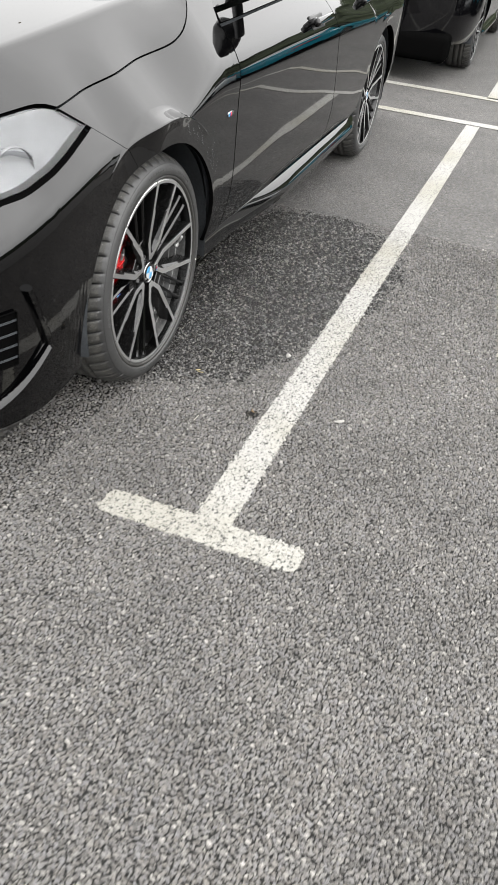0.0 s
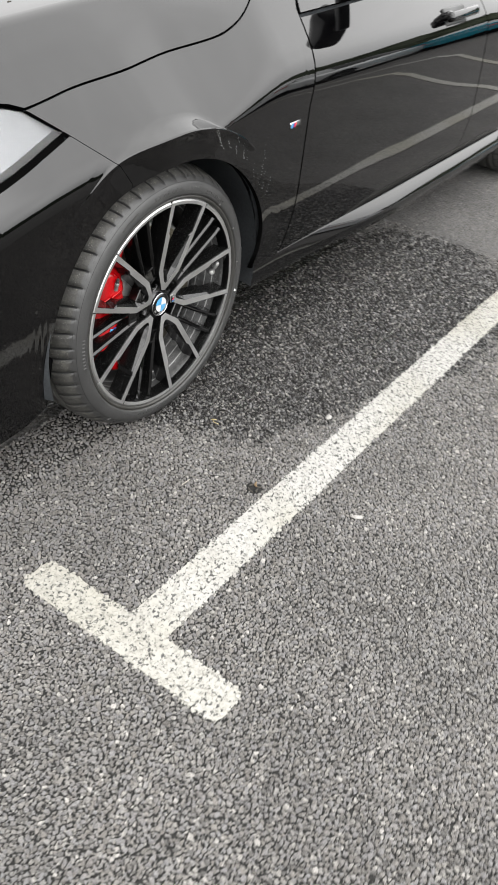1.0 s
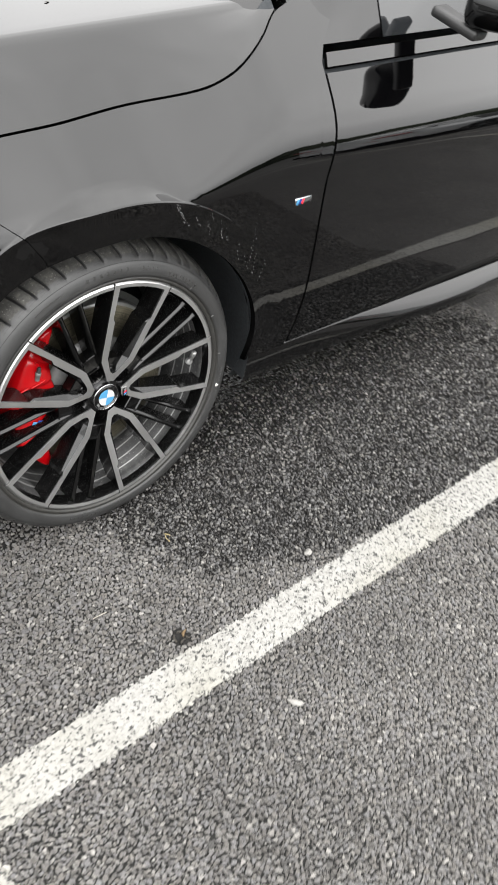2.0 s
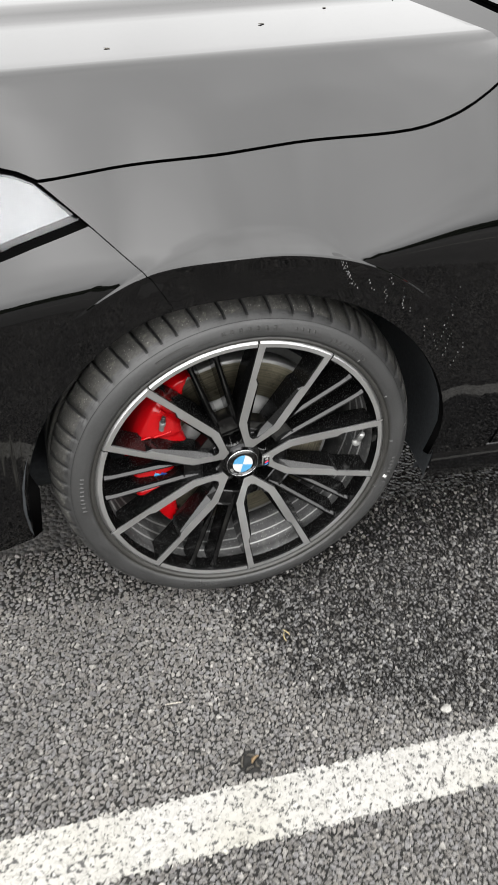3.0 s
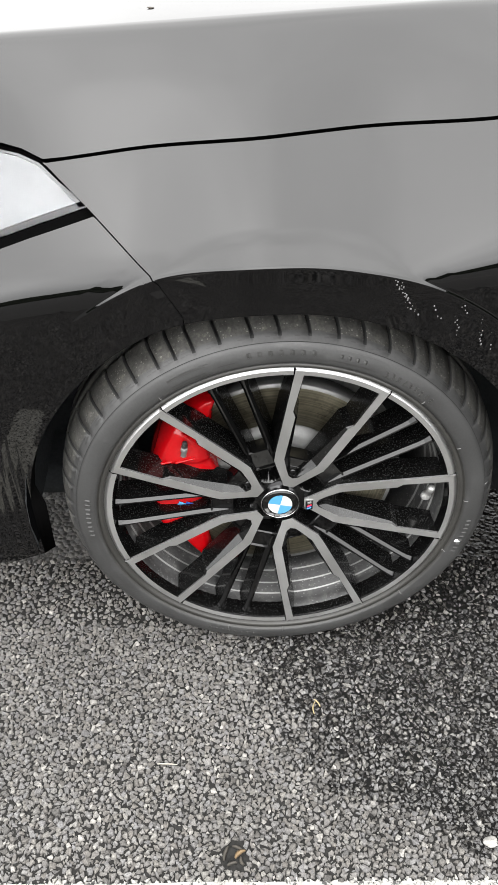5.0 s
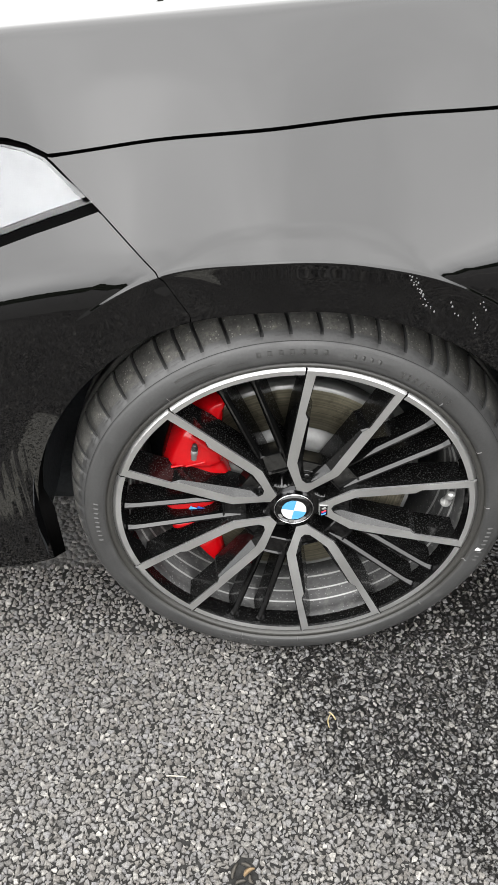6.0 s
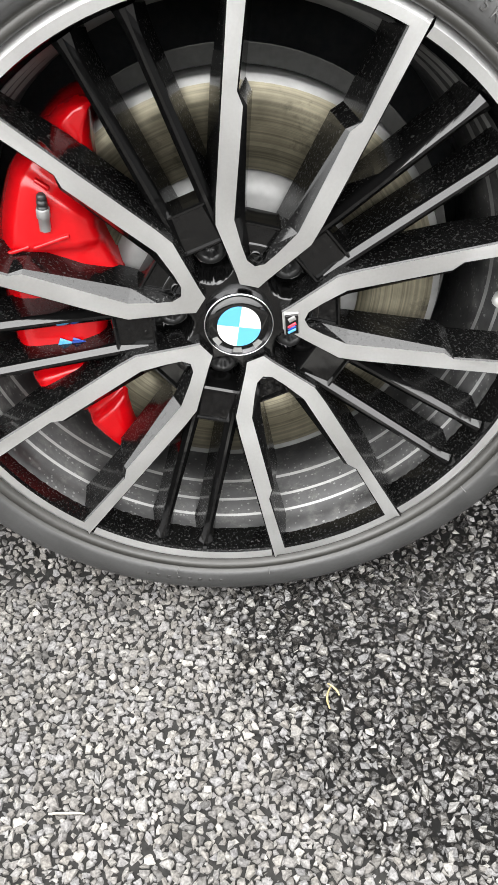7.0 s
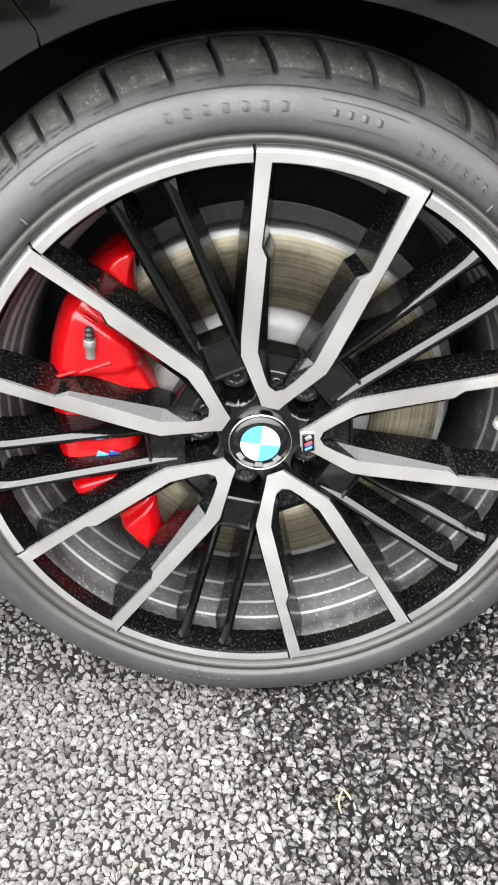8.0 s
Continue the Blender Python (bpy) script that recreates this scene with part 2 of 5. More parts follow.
def line_paint(name, chips):
    """Worn white road paint over the chips, gone in small spots."""
    m = bpy.data.materials.new(name)
    m.use_nodes = True
    nt = m.node_tree
    b = nt.nodes["Principled BSDF"]
    geo = nt.nodes.new("ShaderNodeNewGeometry")
    n = nt.nodes.new("ShaderNodeTexNoise")
    n.inputs["Scale"].default_value = 130.0
    n.inputs["Detail"].default_value = 6
    n.inputs["Roughness"].default_value = 0.65
    nt.links.new(geo.outputs["Position"], n.inputs["Vector"])
    worn = nt.nodes.new("ShaderNodeMapRange")
    worn.inputs["From Min"].default_value, worn.inputs["From Max"].default_value = 0.415, 0.445
    nt.links.new(n.outputs["Fac"], worn.inputs["Value"])
    tone = nt.nodes.new("ShaderNodeTexNoise")
    tone.inputs["Scale"].default_value = 1.6
    tone.inputs["Detail"].default_value = 6
    nt.links.new(geo.outputs["Position"], tone.inputs["Vector"])
    tr = nt.nodes.new("ShaderNodeValToRGB")
    tr.color_ramp.elements[0].position, tr.color_ramp.elements[0].color = 0.38, (0.195, 0.187, 0.155, 1)
    tr.color_ramp.elements[1].position, tr.color_ramp.elements[1].color = 0.56, (0.230, 0.226, 0.211, 1)
    nt.links.new(tone.outputs["Fac"], tr.inputs["Fac"])
    mx = nt.nodes.new("ShaderNodeMix")
    mx.data_type = "RGBA"
    nt.links.new(worn.outputs[0], mx.inputs["Factor"])
    mx.inputs["A"].default_value = (0.030, 0.0295, 0.028, 1)
    nt.links.new(tr.outputs["Color"], mx.inputs["B"])
    nt.links.new(mx.outputs["Result"], b.inputs["Base Color"])
    b.inputs["Roughness"].default_value = 0.7
    bp = nt.nodes.new("ShaderNodeBump")
    bp.inputs["Strength"].default_value = 0.5
    bp.inputs["Distance"].default_value = 0.002
    nt.links.new(n.outputs["Fac"], bp.inputs["Height"])
    nt.links.new(bp.outputs[0], b.inputs["Normal"])
    return m


TARMAC = 0.54
M_TAR = tarmac("tarmac", False)
M_BED = material("bitumen_bed", (0.015, 0.0147, 0.014), 0.9, ior=1.2, vary=0.4, scale=60, fine=300)
_bt = M_BED.node_tree
_old = _bt.nodes["Principled BSDF"].inputs["Base Color"].links[0].from_socket
_pos = _bt.nodes.new("ShaderNodeNewGeometry")
_soak = _bt.nodes.new("ShaderNodeMapRange")
_soak.inputs["To Min"].default_value, _soak.inputs["To Max"].default_value = 1.0, 0.28
_bt.links.new(wet_mask(_bt, _pos.outputs["Position"]), _soak.inputs["Value"])
_wetbed = _bt.nodes.new("ShaderNodeVectorMath")
_wetbed.operation = "SCALE"
_bt.links.new(_old, _wetbed.inputs[0])
_bt.links.new(_soak.outputs[0], _wetbed.inputs["Scale"])
_bt.links.new(_wetbed.outputs[0], _bt.nodes["Principled BSDF"].inputs["Base Color"])
M_CHIP = tarmac("tarmac_chips", True)
M_LINE = line_paint("line_paint", False)
M_PAINT = material("black_car_paint", (0.0006, 0.0006, 0.0007), 0.03, ior=1.49, vary=0.05, rough_vary=0.01)
M_TEAL = material("teal_car_paint", (0.01, 0.16, 0.22), 0.06, ior=1.6, vary=0.05, rough_vary=0.01)
M_DARKPAINT = material("dark_grey_car_paint", (0.0015, 0.0015, 0.0018), 0.06, ior=1.38, vary=0.05, rough_vary=0.01)
M_SILVER = material("silver_car_paint", (0.62, 0.63, 0.64), 0.15, metal=0.2, ior=1.5, vary=0.04)
M_HEDGE = material("hedge_leaves", (0.030, 0.040, 0.018), 0.8, vary=0.6, scale=3.0, fine=18.0, bump=0.5)
M_TRIM = material("black_plastic_trim", (0.014, 0.014, 0.014), 0.45, vary=0.2, bump=0.1)
M_GLOSS = material("gloss_black", (0.002, 0.002, 0.002), 0.06, vary=0.1, ior=1.47, dirt=(0.022, 0.0216, 0.021), dirt_amount=0.16, dirt_scale=120, rough_vary=0.03)
M_FLANK = material("dusty_gloss_black_flank", (0.002, 0.002, 0.002), 0.12, vary=0.1, ior=1.46, dirt=(0.022, 0.0217, 0.021), dirt_amount=0.38, dirt_scale=430, rough_vary=0.05, upward_only=True)
M_RIMGROOVE = material("olive_grey_rim_groove", (0.019, 0.0184, 0.0165), 0.5, vary=0.2)
M_LINER = material("wheel_arch_liner", (0.027, 0.0295, 0.0320), 0.9, ior=1.3, vary=0.3)
M_TYRE = material("tyre_rubber", (0.0235, 0.0235, 0.0232), 0.50, ior=1.52, vary=0.16, scale=22, fine=300, bump=0.12, dirt=(0.045, 0.0448, 0.043), dirt_amount=0.22, dirt_scale=48)
# darker than the tyre: the shade inside the grooves is put into the colour
M_GROOVESHADE = material("shaded_rubber_groove", (0.008, 0.008, 0.008), 0.8, vary=0.2)
M_TREAD = material("dusty_tread_rubber", (0.032, 0.031, 0.028), 0.7, vary=0.45, scale=30, fine=260, bump=0.5, dirt=(0.085, 0.082, 0.068), dirt_amount=0.38, dirt_scale=75, specks=(0.10, 0.098, 0.088), speck_scale=310)
M_TYREMARK = material("raised_rubber_marking", (0.018, 0.0178, 0.017), 0.45, vary=0.12)
M_TYRETEXT = material("raised_rubber_lettering", (0.034, 0.0335, 0.032), 0.42, vary=0.12)
M_SHIELD = material("dust_shield_grey", (0.075, 0.075, 0.072), 0.6, metal=0.3, vary=0.2)
M_MACHINED = material("machined_alloy", (0.50, 0.50, 0.496), 0.40, metal=0.95, vary=0.04, fine=500, rough_vary=0.06)
M_BARREL = material("dusty_grey_barrel", (0.024, 0.024, 0.024), 0.5, metal=0.1, vary=0.4, scale=20, fine=90, dirt=(0.075, 0.074, 0.070), dirt_amount=0.45, dirt_scale=70, specks=(0.095, 0.095, 0.092), speck_scale=300)
M_DISC = material("brake_disc_steel", (0.125, 0.113, 0.080), 0.36, metal=0.75, vary=0.30, scale=9, fine=60, dirt=(0.030, 0.027, 0.021), dirt_amount=0.34, dirt_scale=16, rings=0.40)
M_DISCHAT = material("disc_hat_grey", (0.17, 0.17, 0.167), 0.5, metal=0.4, vary=0.1)
M_RED = material("red_caliper_paint", (0.31, 0.0012, 0.003), 0.18, vary=0.08, ior=1.45, dirt=(0.2, 0.015, 0.012), dirt_amount=0.05)
M_CHROME = material("chrome", (0.45, 0.45, 0.46), 0.18, metal=1.0, vary=0.04)
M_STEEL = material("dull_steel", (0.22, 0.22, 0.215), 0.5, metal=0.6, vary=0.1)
M_WHISKER = material("pale_rubber_whisker", (0.10, 0.10, 0.097), 0.6, vary=0.1)
M_VALVE = material("bright_valve_metal", (0.40, 0.40, 0.39), 0.35, metal=0.6, vary=0.1)
M_BLUE = material("badge_blue", (0.055, 0.21, 0.37), 0.25, vary=0.03)
M_NAVY = material("badge_navy", (0.01, 0.03, 0.16), 0.2, vary=0.03)
M_WHITE = material("badge_white", (0.42, 0.42, 0.42), 0.25, vary=0.03)
M_BADGERED = material("badge_red", (0.65, 0.03, 0.05), 0.2, vary=0.03)
M_DOT = material("white_paint_dot", (0.62, 0.62, 0.60), 0.5, vary=0.05)
M_LAMP = material("headlamp_reflector", (0.105, 0.107, 0.110), 0.38, metal=0.35, vary=0.40, scale=16, fine=50)
# also on folded panel edges, where it puts gap shade into colour
M_BEZEL_SHADE = material("black_surround_and_gap_shade", (0.002, 0.002, 0.002), 0.9, ior=1.02, vary=0.1)
M_TAIL = material("tail_lamp_red", (0.30, 0.01, 0.012), 0.15, vary=0.1)
M_WINDOW = material("tinted_window_glass", (0.012, 0.013, 0.014), 0.02, ior=1.6, vary=0.05, rough_vary=0.005)
M_WATER = material("water_bead", (0.12, 0.12, 0.12), 0.05, ior=1.33, vary=0.05, rough_vary=0.01)
M_PEBBLE = material("pale_pebble", (0.22, 0.213, 0.198), 0.7, vary=0.2)
M_STRAW = material("dry_straw", (0.31, 0.25, 0.125), 0.7, vary=0.2)
M_SPLINTER = material("weathered_pale_wood", (0.30, 0.28, 0.24), 0.75, vary=0.25)
M_LEAFBIT = material("dark_leaf_scrap", (0.03, 0.026, 0.02), 0.8, vary=0.3)
M_LEAF = material("dead_leaf", (0.11, 0.072, 0.034), 0.7, vary=0.3)

M_LENS = bpy.data.materials.new("clear_lamp_lens")
M_LENS.use_nodes = True
_t = M_LENS.node_tree
_t.nodes.remove(_t.nodes["Principled BSDF"])
_clear = _t.nodes.new("ShaderNodeBsdfTransparent")
_clear.inputs["Color"].default_value = (0.95, 0.96, 0.97, 1)
_gloss = _t.nodes.new("ShaderNodeBsdfGlossy")
_gloss.inputs["Roughness"].default_value = 0.03
_mix = _t.nodes.new("ShaderNodeMixShader")
_edge = _t.nodes.new("ShaderNodeFresnel")
_edge.inputs["IOR"].default_value = 1.5
_t.links.new(_edge.outputs[0], _mix.inputs["Fac"])
_t.links.new(_clear.outputs[0], _mix.inputs[1])
_t.links.new(_gloss.outputs[0], _mix.inputs[2])
_t.links.new(_mix.outputs[0], _t.nodes["Material Output"].inputs["Surface"])


# ---- mesh helpers ----
def build_mesh(name, verts, faces, mats, slots=None, smooth=True):
    me = bpy.data.meshes.new(name)
    me.from_pydata([tuple(v) for v in verts], [], faces)
    for m in mats if isinstance(mats, (list, tuple)) else [mats]:
        me.materials.append(m)
    if slots is not None:
        me.polygons.foreach_set("material_index", slots)
    me.polygons.foreach_set("use_smooth", [smooth] * len(me.polygons))
    me.update()
    return me


def part(name, me, parent, label="", at=None):
    ob = new(name, me)
    ob.parent = parent
    if at is not None:
        ob.matrix_local = at
    if label:
        tagged(ob, label)
    return ob


def ease(a, b, x):
    t = min(1.0, max(0.0, (x - a) / (b - a)))
    return t * t * (3 - 2 * t)


def lerp_table(table, x):
    if x <= table[0][0]:
        return table[0][1]
    for (x0, y0), (x1, y1) in zip(table, table[1:]):
        if x <= x1:
            return y0 + (y1 - y0) * (x - x0) / (x1 - x0)
    return table[-1][1]


def sheet(name, grid, mats, back=0.012, flip=False):
    """A pressed panel from a grid of points: its skin and a folded edge that gives it depth."""
    grid = [[Vector(p) for p in row] for row in grid]
    nu, nv = len(grid), len(grid[0])
    verts, faces = [], []
    for row in grid:
        verts += row
    for i in range(nu - 1):
        for j in range(nv - 1):
            q = (i * nv + j, (i + 1) * nv + j, (i + 1) * nv + j + 1, i * nv + j + 1)
            faces.append(q[::-1] if flip else q)
    if back:
        border = [(i, 0) for i in range(nu)] + [(nu - 1, j) for j in range(1, nv)]
        border += [(i, nv - 1) for i in range(nu - 2, -1, -1)] + [(0, j) for j in range(nv - 2, 0, -1)]
        first = len(verts)
        for i, j in border:
            a = grid[min(nu - 1, i + 1)][j] - grid[max(0, i - 1)][j]
            reach = 1
            c = grid[i][min(nv - 1, j + 1)] - grid[i][max(0, j - 1)]
            while c.length < 0.002 and reach < nv:
                reach += 1
                c = grid[i][min(nv - 1, j + reach)] - grid[i][max(0, j - reach)]
            nrm = a.cross(c)
            nrm = nrm.normalized() if nrm.length > 1e-12 else Vector((0, -1, 0))
            if flip:
                nrm = -nrm
            verts += [grid[i][j], grid[i][j] - nrm * back]
        n = len(border)
        for k in range(n):
            a, c = first + 2 * k, first + 2 * ((k + 1) % n)
            q = (a, a + 1, c + 1, c)
            faces.append(q[::-1] if flip else q)
    skin = (nu - 1) * (nv - 1)
    # folded edges are black: the shade of the panel gaps is painted in
    return build_mesh(name, verts, faces, [mats, M_BEZEL_SHADE], [0] * skin + [1] * (len(faces) - skin))


def lathe(name, profile, mats, segs=96, slots=None, closed=False):
    """Turns a profile of (radius, depth) round the wheel's axis, which lies along y."""
    verts, faces, idx = [], [], []
    n = len(profile)
    for s in range(segs):
        a = 2 * math.pi * s / segs
        for r, y in profile:
            verts.append((r * math.sin(a), y, r * math.cos(a)))
    for s in range(segs):
        t = (s + 1) % segs
        for k in range(n if closed else n - 1):
            l = (k + 1) % n
            faces.append((s * n + k, t * n + k, t * n + l, s * n + l))
            idx.append(slots[k] if slots else 0)
    return build_mesh(name, verts, faces, mats, idx)


def rounded_box(name, size, mats, bevel=0.003, segs=2):
    bm = bmesh.new()
    bmesh.ops.create_cube(bm, size=1.0)
    bmesh.ops.scale(bm, vec=size, verts=bm.verts)
    if bevel:
        bmesh.ops.bevel(bm, geom=bm.edges[:], offset=bevel, segments=segs, profile=0.6, affect="EDGES")
    me = bpy.data.meshes.new(name)
    bm.to_mesh(me)
    bm.free()
    me.materials.append(mats)
    me.polygons.foreach_set("use_smooth", [True] * len(me.polygons))
    return me


def polar(r, deg, y):
    a = radians(deg)
    return (r * math.sin(a), y, r * math.cos(a))


# ---- wheel ----
def dish(r):
    return 0.025 * max(0.0, 1 - r / 0.25)


FORK_OUT = [(0.2545, 14.8), (0.1850, 17.0), (0.1740, 17.6), (0.1060, 22.6), (0.0890, 24.6), (0.0450, 15.5), (0.0365, 12.0)]
FORK_IN = [(0.2440, 12.3), (0.1815, 13.9), (0.1720, 12.6), (0.0911, 15.6), (0.0690, 11.5), (0.0575, 7.0), (0.0535, 0.0)]


def straighten(points):
    """Puts the second and third points on the straight edge between the first and the fourth."""
    p0, p3 = Vector(polar(*points[0], 0)), Vector(polar(*points[3], 0))
    out = list(points)
    for k, want in ((1, points[1][0]), (2, points[2][0])):
        f = (points[0][0] - want) / (points[0][0] - points[3][0])
        p = p0.lerp(p3, f)
        out[k] = (math.hypot(p.x, p.z), math.degrees(math.atan2(p.x, p.z)))
    return out


def fork_mesh():
    """One forked spoke with a machined face and black flanks, and the piece of rim ring between its arms."""
    verts, faces, slots = [], [], []
    outer, inner = straighten(FORK_OUT), FORK_IN
    cap = {}

    def add(key, r, ang, drop=0.0, spread=0.0):
        verts.append(polar(r, ang + math.degrees(spread / r), dish(r) + drop))
        cap[key] = len(verts) - 1

    for s in (1, -1):
        for k, (r, a) in enumerate(outer):
            add(("o", s, k), r, s * a)
            add(("oc", s, k), r + (0.001 if k == 0 else 0), s * a, 0.0015, s * 0.0012)
            add(("ol", s, k), r, s * a, 0.040 - 0.012 * ease(0.09, 0.04, r), s * (0.001, 0.007, 0.007, 0.007, 0.004, 0.001, 0.001)[k])
        for k, (r, a) in enumerate(inner):
            if k == 6 and s == -1:
                for q in ("i", "ic", "il"):
                    cap[(q, -1, 6)] = cap[(q, 1, 6)]
                continue
            add(("i", s, k), r, s * a)
            add(("ic", s, k), r, s * a, (0.0015, 0.0015, 0.003, 0.010, 0.008, 0.002, 0.0015)[k], -s * (0.0012, 0.0012, 0.003, 0.0085, 0.0055, 0.001, 0.0)[k])
            add(("il", s, k), r + (0.004 if k == 6 else 0), s * a, 0.040 - 0.012 * ease(0.09, 0.04, r), -s * (0.007, 0.008, 0.009, 0.0115, 0.0075, 0.001, 0.0)[k])
    for s in (1, -1):
        for k in range(6):
            for a, c, slot in (("o", "i", 0), ("oc", "o", 1), ("ol", "oc", 1), ("i", "ic", 1), ("ic", "il", 1)):
                q = (cap[(a, s, k)], cap[(c, s, k)], cap[(c, s, k + 1)], cap[(a, s, k + 1)])
                faces.append(q if s == 1 else q[::-1])
                slots.append(slot)
    faces.append((cap[("o", 1, 6)], cap[("i", 1, 6)], cap[("o", -1, 6)]))
    slots.append(0)
    for a, c in (("o", "oc"), ("oc", "ol")):
        faces.append((cap[(a, 1, 6)], cap[(a, -1, 6)], cap[(c, -1, 6)], cap[(c, 1, 6)]))
        slots.append(1)
    n = 14
    rows = []
    for k in range(n + 1):
        f = 1 - 2 * k / n
        ao, ai = 14.9 * f, 12.2 * f
        row = []
        for r, a, y in ((0.2558, ao, 0.0040), (0.2510, ao, 0.0), (0.2440, ai, dish(0.244)), (0.2430, ai, 0.004), (0.2400, ai, 0.030)):
            verts.append(polar(r, a, y))
            row.append(len(verts) - 1)
        rows.append(row)
    for k in range(n):
        for j in range(4):
            faces.append((rows[k][j], rows[k + 1][j], rows[k + 1][j + 1], rows[k][j + 1]))
            slots.append(0 if j < 2 else 1)
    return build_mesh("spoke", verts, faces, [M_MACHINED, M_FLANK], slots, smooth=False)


def ring_piece_mesh():
    """The machined rim edge between two forks."""
    verts, faces, slots = [], [], []
    n, half = 16, 20.6
    prof = ((0.2558, 0.0040), (0.2510, 0.0), (0.2440, 0.0012), (0.2430, 0.004), (0.2385, 0.030))
    for k in range(n + 1):
        a = -half + 2 * half * k / n
        for r, y in prof:
            verts.append(polar(r, a, y))
    for k in range(n):
        for j in range(4):
            faces.append((k * 5 + j, k * 5 + j + 1, (k + 1) * 5 + j + 1, (k + 1) * 5 + j)[::-1])
            slots.append(0 if j < 2 else 1)
    for k in (0, n):
        faces.append(tuple(k * 5 + j for j in range(5)))
        slots.append(1)
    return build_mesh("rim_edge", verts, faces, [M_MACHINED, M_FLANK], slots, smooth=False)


def thin_spoke_mesh(side):
    """A slim gloss-black spoke with a bevelled back."""
    verts, faces = [], []
    n = 16
    for k in range(n + 1):
        f = k / n
        r = 0.240 + (0.078 - 0.240) * f
        ang = side * math.degrees(math.asin((0.0217 - 0.0052 * f) / r))
        top = dish(r) + 0.007 + 0.004 * f
        c = Vector(polar(r, ang, 0))
        across = Vector((math.cos(radians(ang)), 0, -math.sin(radians(ang))))
        w = 0.0026 + 0.0014 * f + 0.0030 * ease(0.09, 0.0, f)
        for off, y in ((-w - 0.0065, top + 0.040), (-w - 0.0022, top + 0.007), (-w - 0.0016, top + 0.0042), (-w * 0.35, top), (w * 0.35, top), (w + 0.0016, top + 0.0042), (w + 0.0022, top + 0.007), (w + 0.0065, top + 0.040)):
            p = c + across * off
            verts.append((p.x, y, p.z))
    for k in range(n):
        for j in range(7):
            faces.append((k * 8 + j, k * 8 + j + 1, (k + 1) * 8 + j + 1, (k + 1) * 8 + j))
    faces.append(tuple(range(7, -1, -1)))
    faces.append(tuple(n * 8 + j for j in range(8)))
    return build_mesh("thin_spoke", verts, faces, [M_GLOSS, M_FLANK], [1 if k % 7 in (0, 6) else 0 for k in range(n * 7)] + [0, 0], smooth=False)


def plateau_mesh(corners, base):
    """The raised black block between the feet of two thin spokes, with a rolled rim."""
    verts, faces = [], []
    for grow, y in ((0.0050, 0.050), (0.0018, base + 0.002), (0.0006, base), (-0.0008, base), (-0.0022, base + 0.0028)):
        for k, (r, a) in enumerate(corners):
            verts.append(polar(r + (grow if k < 2 else -grow), a + math.copysign(math.degrees(grow / r), a), y))
    for l in range(4):
        for k in range(4):
            m = (k + 1) % 4
            faces.append((l * 4 + k, l * 4 + m, (l + 1) * 4 + m, (l + 1) * 4 + k))
    faces.append((16, 17, 18, 19))
    return build_mesh("hub_block", verts, faces, M_GLOSS, smooth=False)


def hub_mesh():
    """The black hub face with five lug pits in it."""
    verts, faces = [], []
    holes = []
    for k in range(5):
        holes.append(Vector(polar(0.056, 52 + 72 * k, 0)))
    # a fan of rings; points inside a pit sink
    radii = [0.012 + 0.00177 * i for i in range(41)]
    segs = 220
    for r in radii:
        for s in range(segs):
            a = 360.0 * s / segs
            p = Vector(polar(r, a, 0))
            d = min((p - h).length for h in holes)
            y = 0.0300 + 0.030 * ease(0.0182, 0.0165, d) + 0.020 * ease(0.066, 0.080, r)
            verts.append((p.x, y, p.z))
    for i in range(len(radii) - 1):
        for s in range(segs):
            t = (s + 1) % segs
            faces.append((i * segs + s, i * segs + t, (i + 1) * segs + t, (i + 1) * segs + s))
    return build_mesh("hub_face", verts, faces, M_GLOSS)


def bolt_mesh():
    """A lug bolt: a round flange and a six-lobed socket."""
    verts, faces = [], []
    segs = 36
    rings = [(0.0125, 0.010, 0), (0.0125, 0.002, 0), (0.0115, 0.0, 0), (0.0085, 0.0, 0), (0.0060, 0.0004, 1), (0.0052, 0.006, 1), (0.0004, 0.006, 0)]
    for r, y, lobed in rings:
        for s in range(segs):
            a = 360 * s / segs
            rr = r * (1 + 0.14 * math.cos(radians(6 * a))) if lobed else r
            verts.append(polar(rr, a, y))
    for i in range(len(rings) - 1):
        for s in range(segs):
            t = (s + 1) % segs
            faces.append((i * segs + s, i * segs + t, (i + 1) * segs + t, (i + 1) * segs + s))
    return build_mesh("lug_bolt", verts, faces, M_TRIM)


TYRE = [(0.244, 0.020), (0.2555, 0.006), (0.2565, -0.0006), (0.2580, -0.0024), (0.2625, -0.0036), (0.2632, -0.0016), (0.2645, -0.0016),
        (0.2655, -0.0048), (0.2700, -0.0060), (0.2750, -0.0064), (0.2815, -0.0056), (0.2885, -0.0034), (0.2936, -0.0006), (0.2946, 0.0006),
        (0.2995, 0.0050), (0.3040, 0.0100), (0.3085, 0.0175), (0.3125, 0.0260), (0.3158, 0.0350), (0.3186, 0.0450), (0.3206, 0.0530),
        (0.3218, 0.0585), (0.3150, 0.0590), (0.3150, 0.0690), (0.3225, 0.0700), (0.3235, 0.0930), (0.3165, 0.0940), (0.3165, 0.1040), (0.3235, 0.1050),
        (0.3235, 0.1400), (0.3165, 0.1410), (0.3165, 0.1500), (0.3225, 0.1510), (0.3200, 0.1800), (0.3120, 0.2060), (0.2950, 0.2200), (0.2700, 0.2220), (0.2480, 0.2050)]


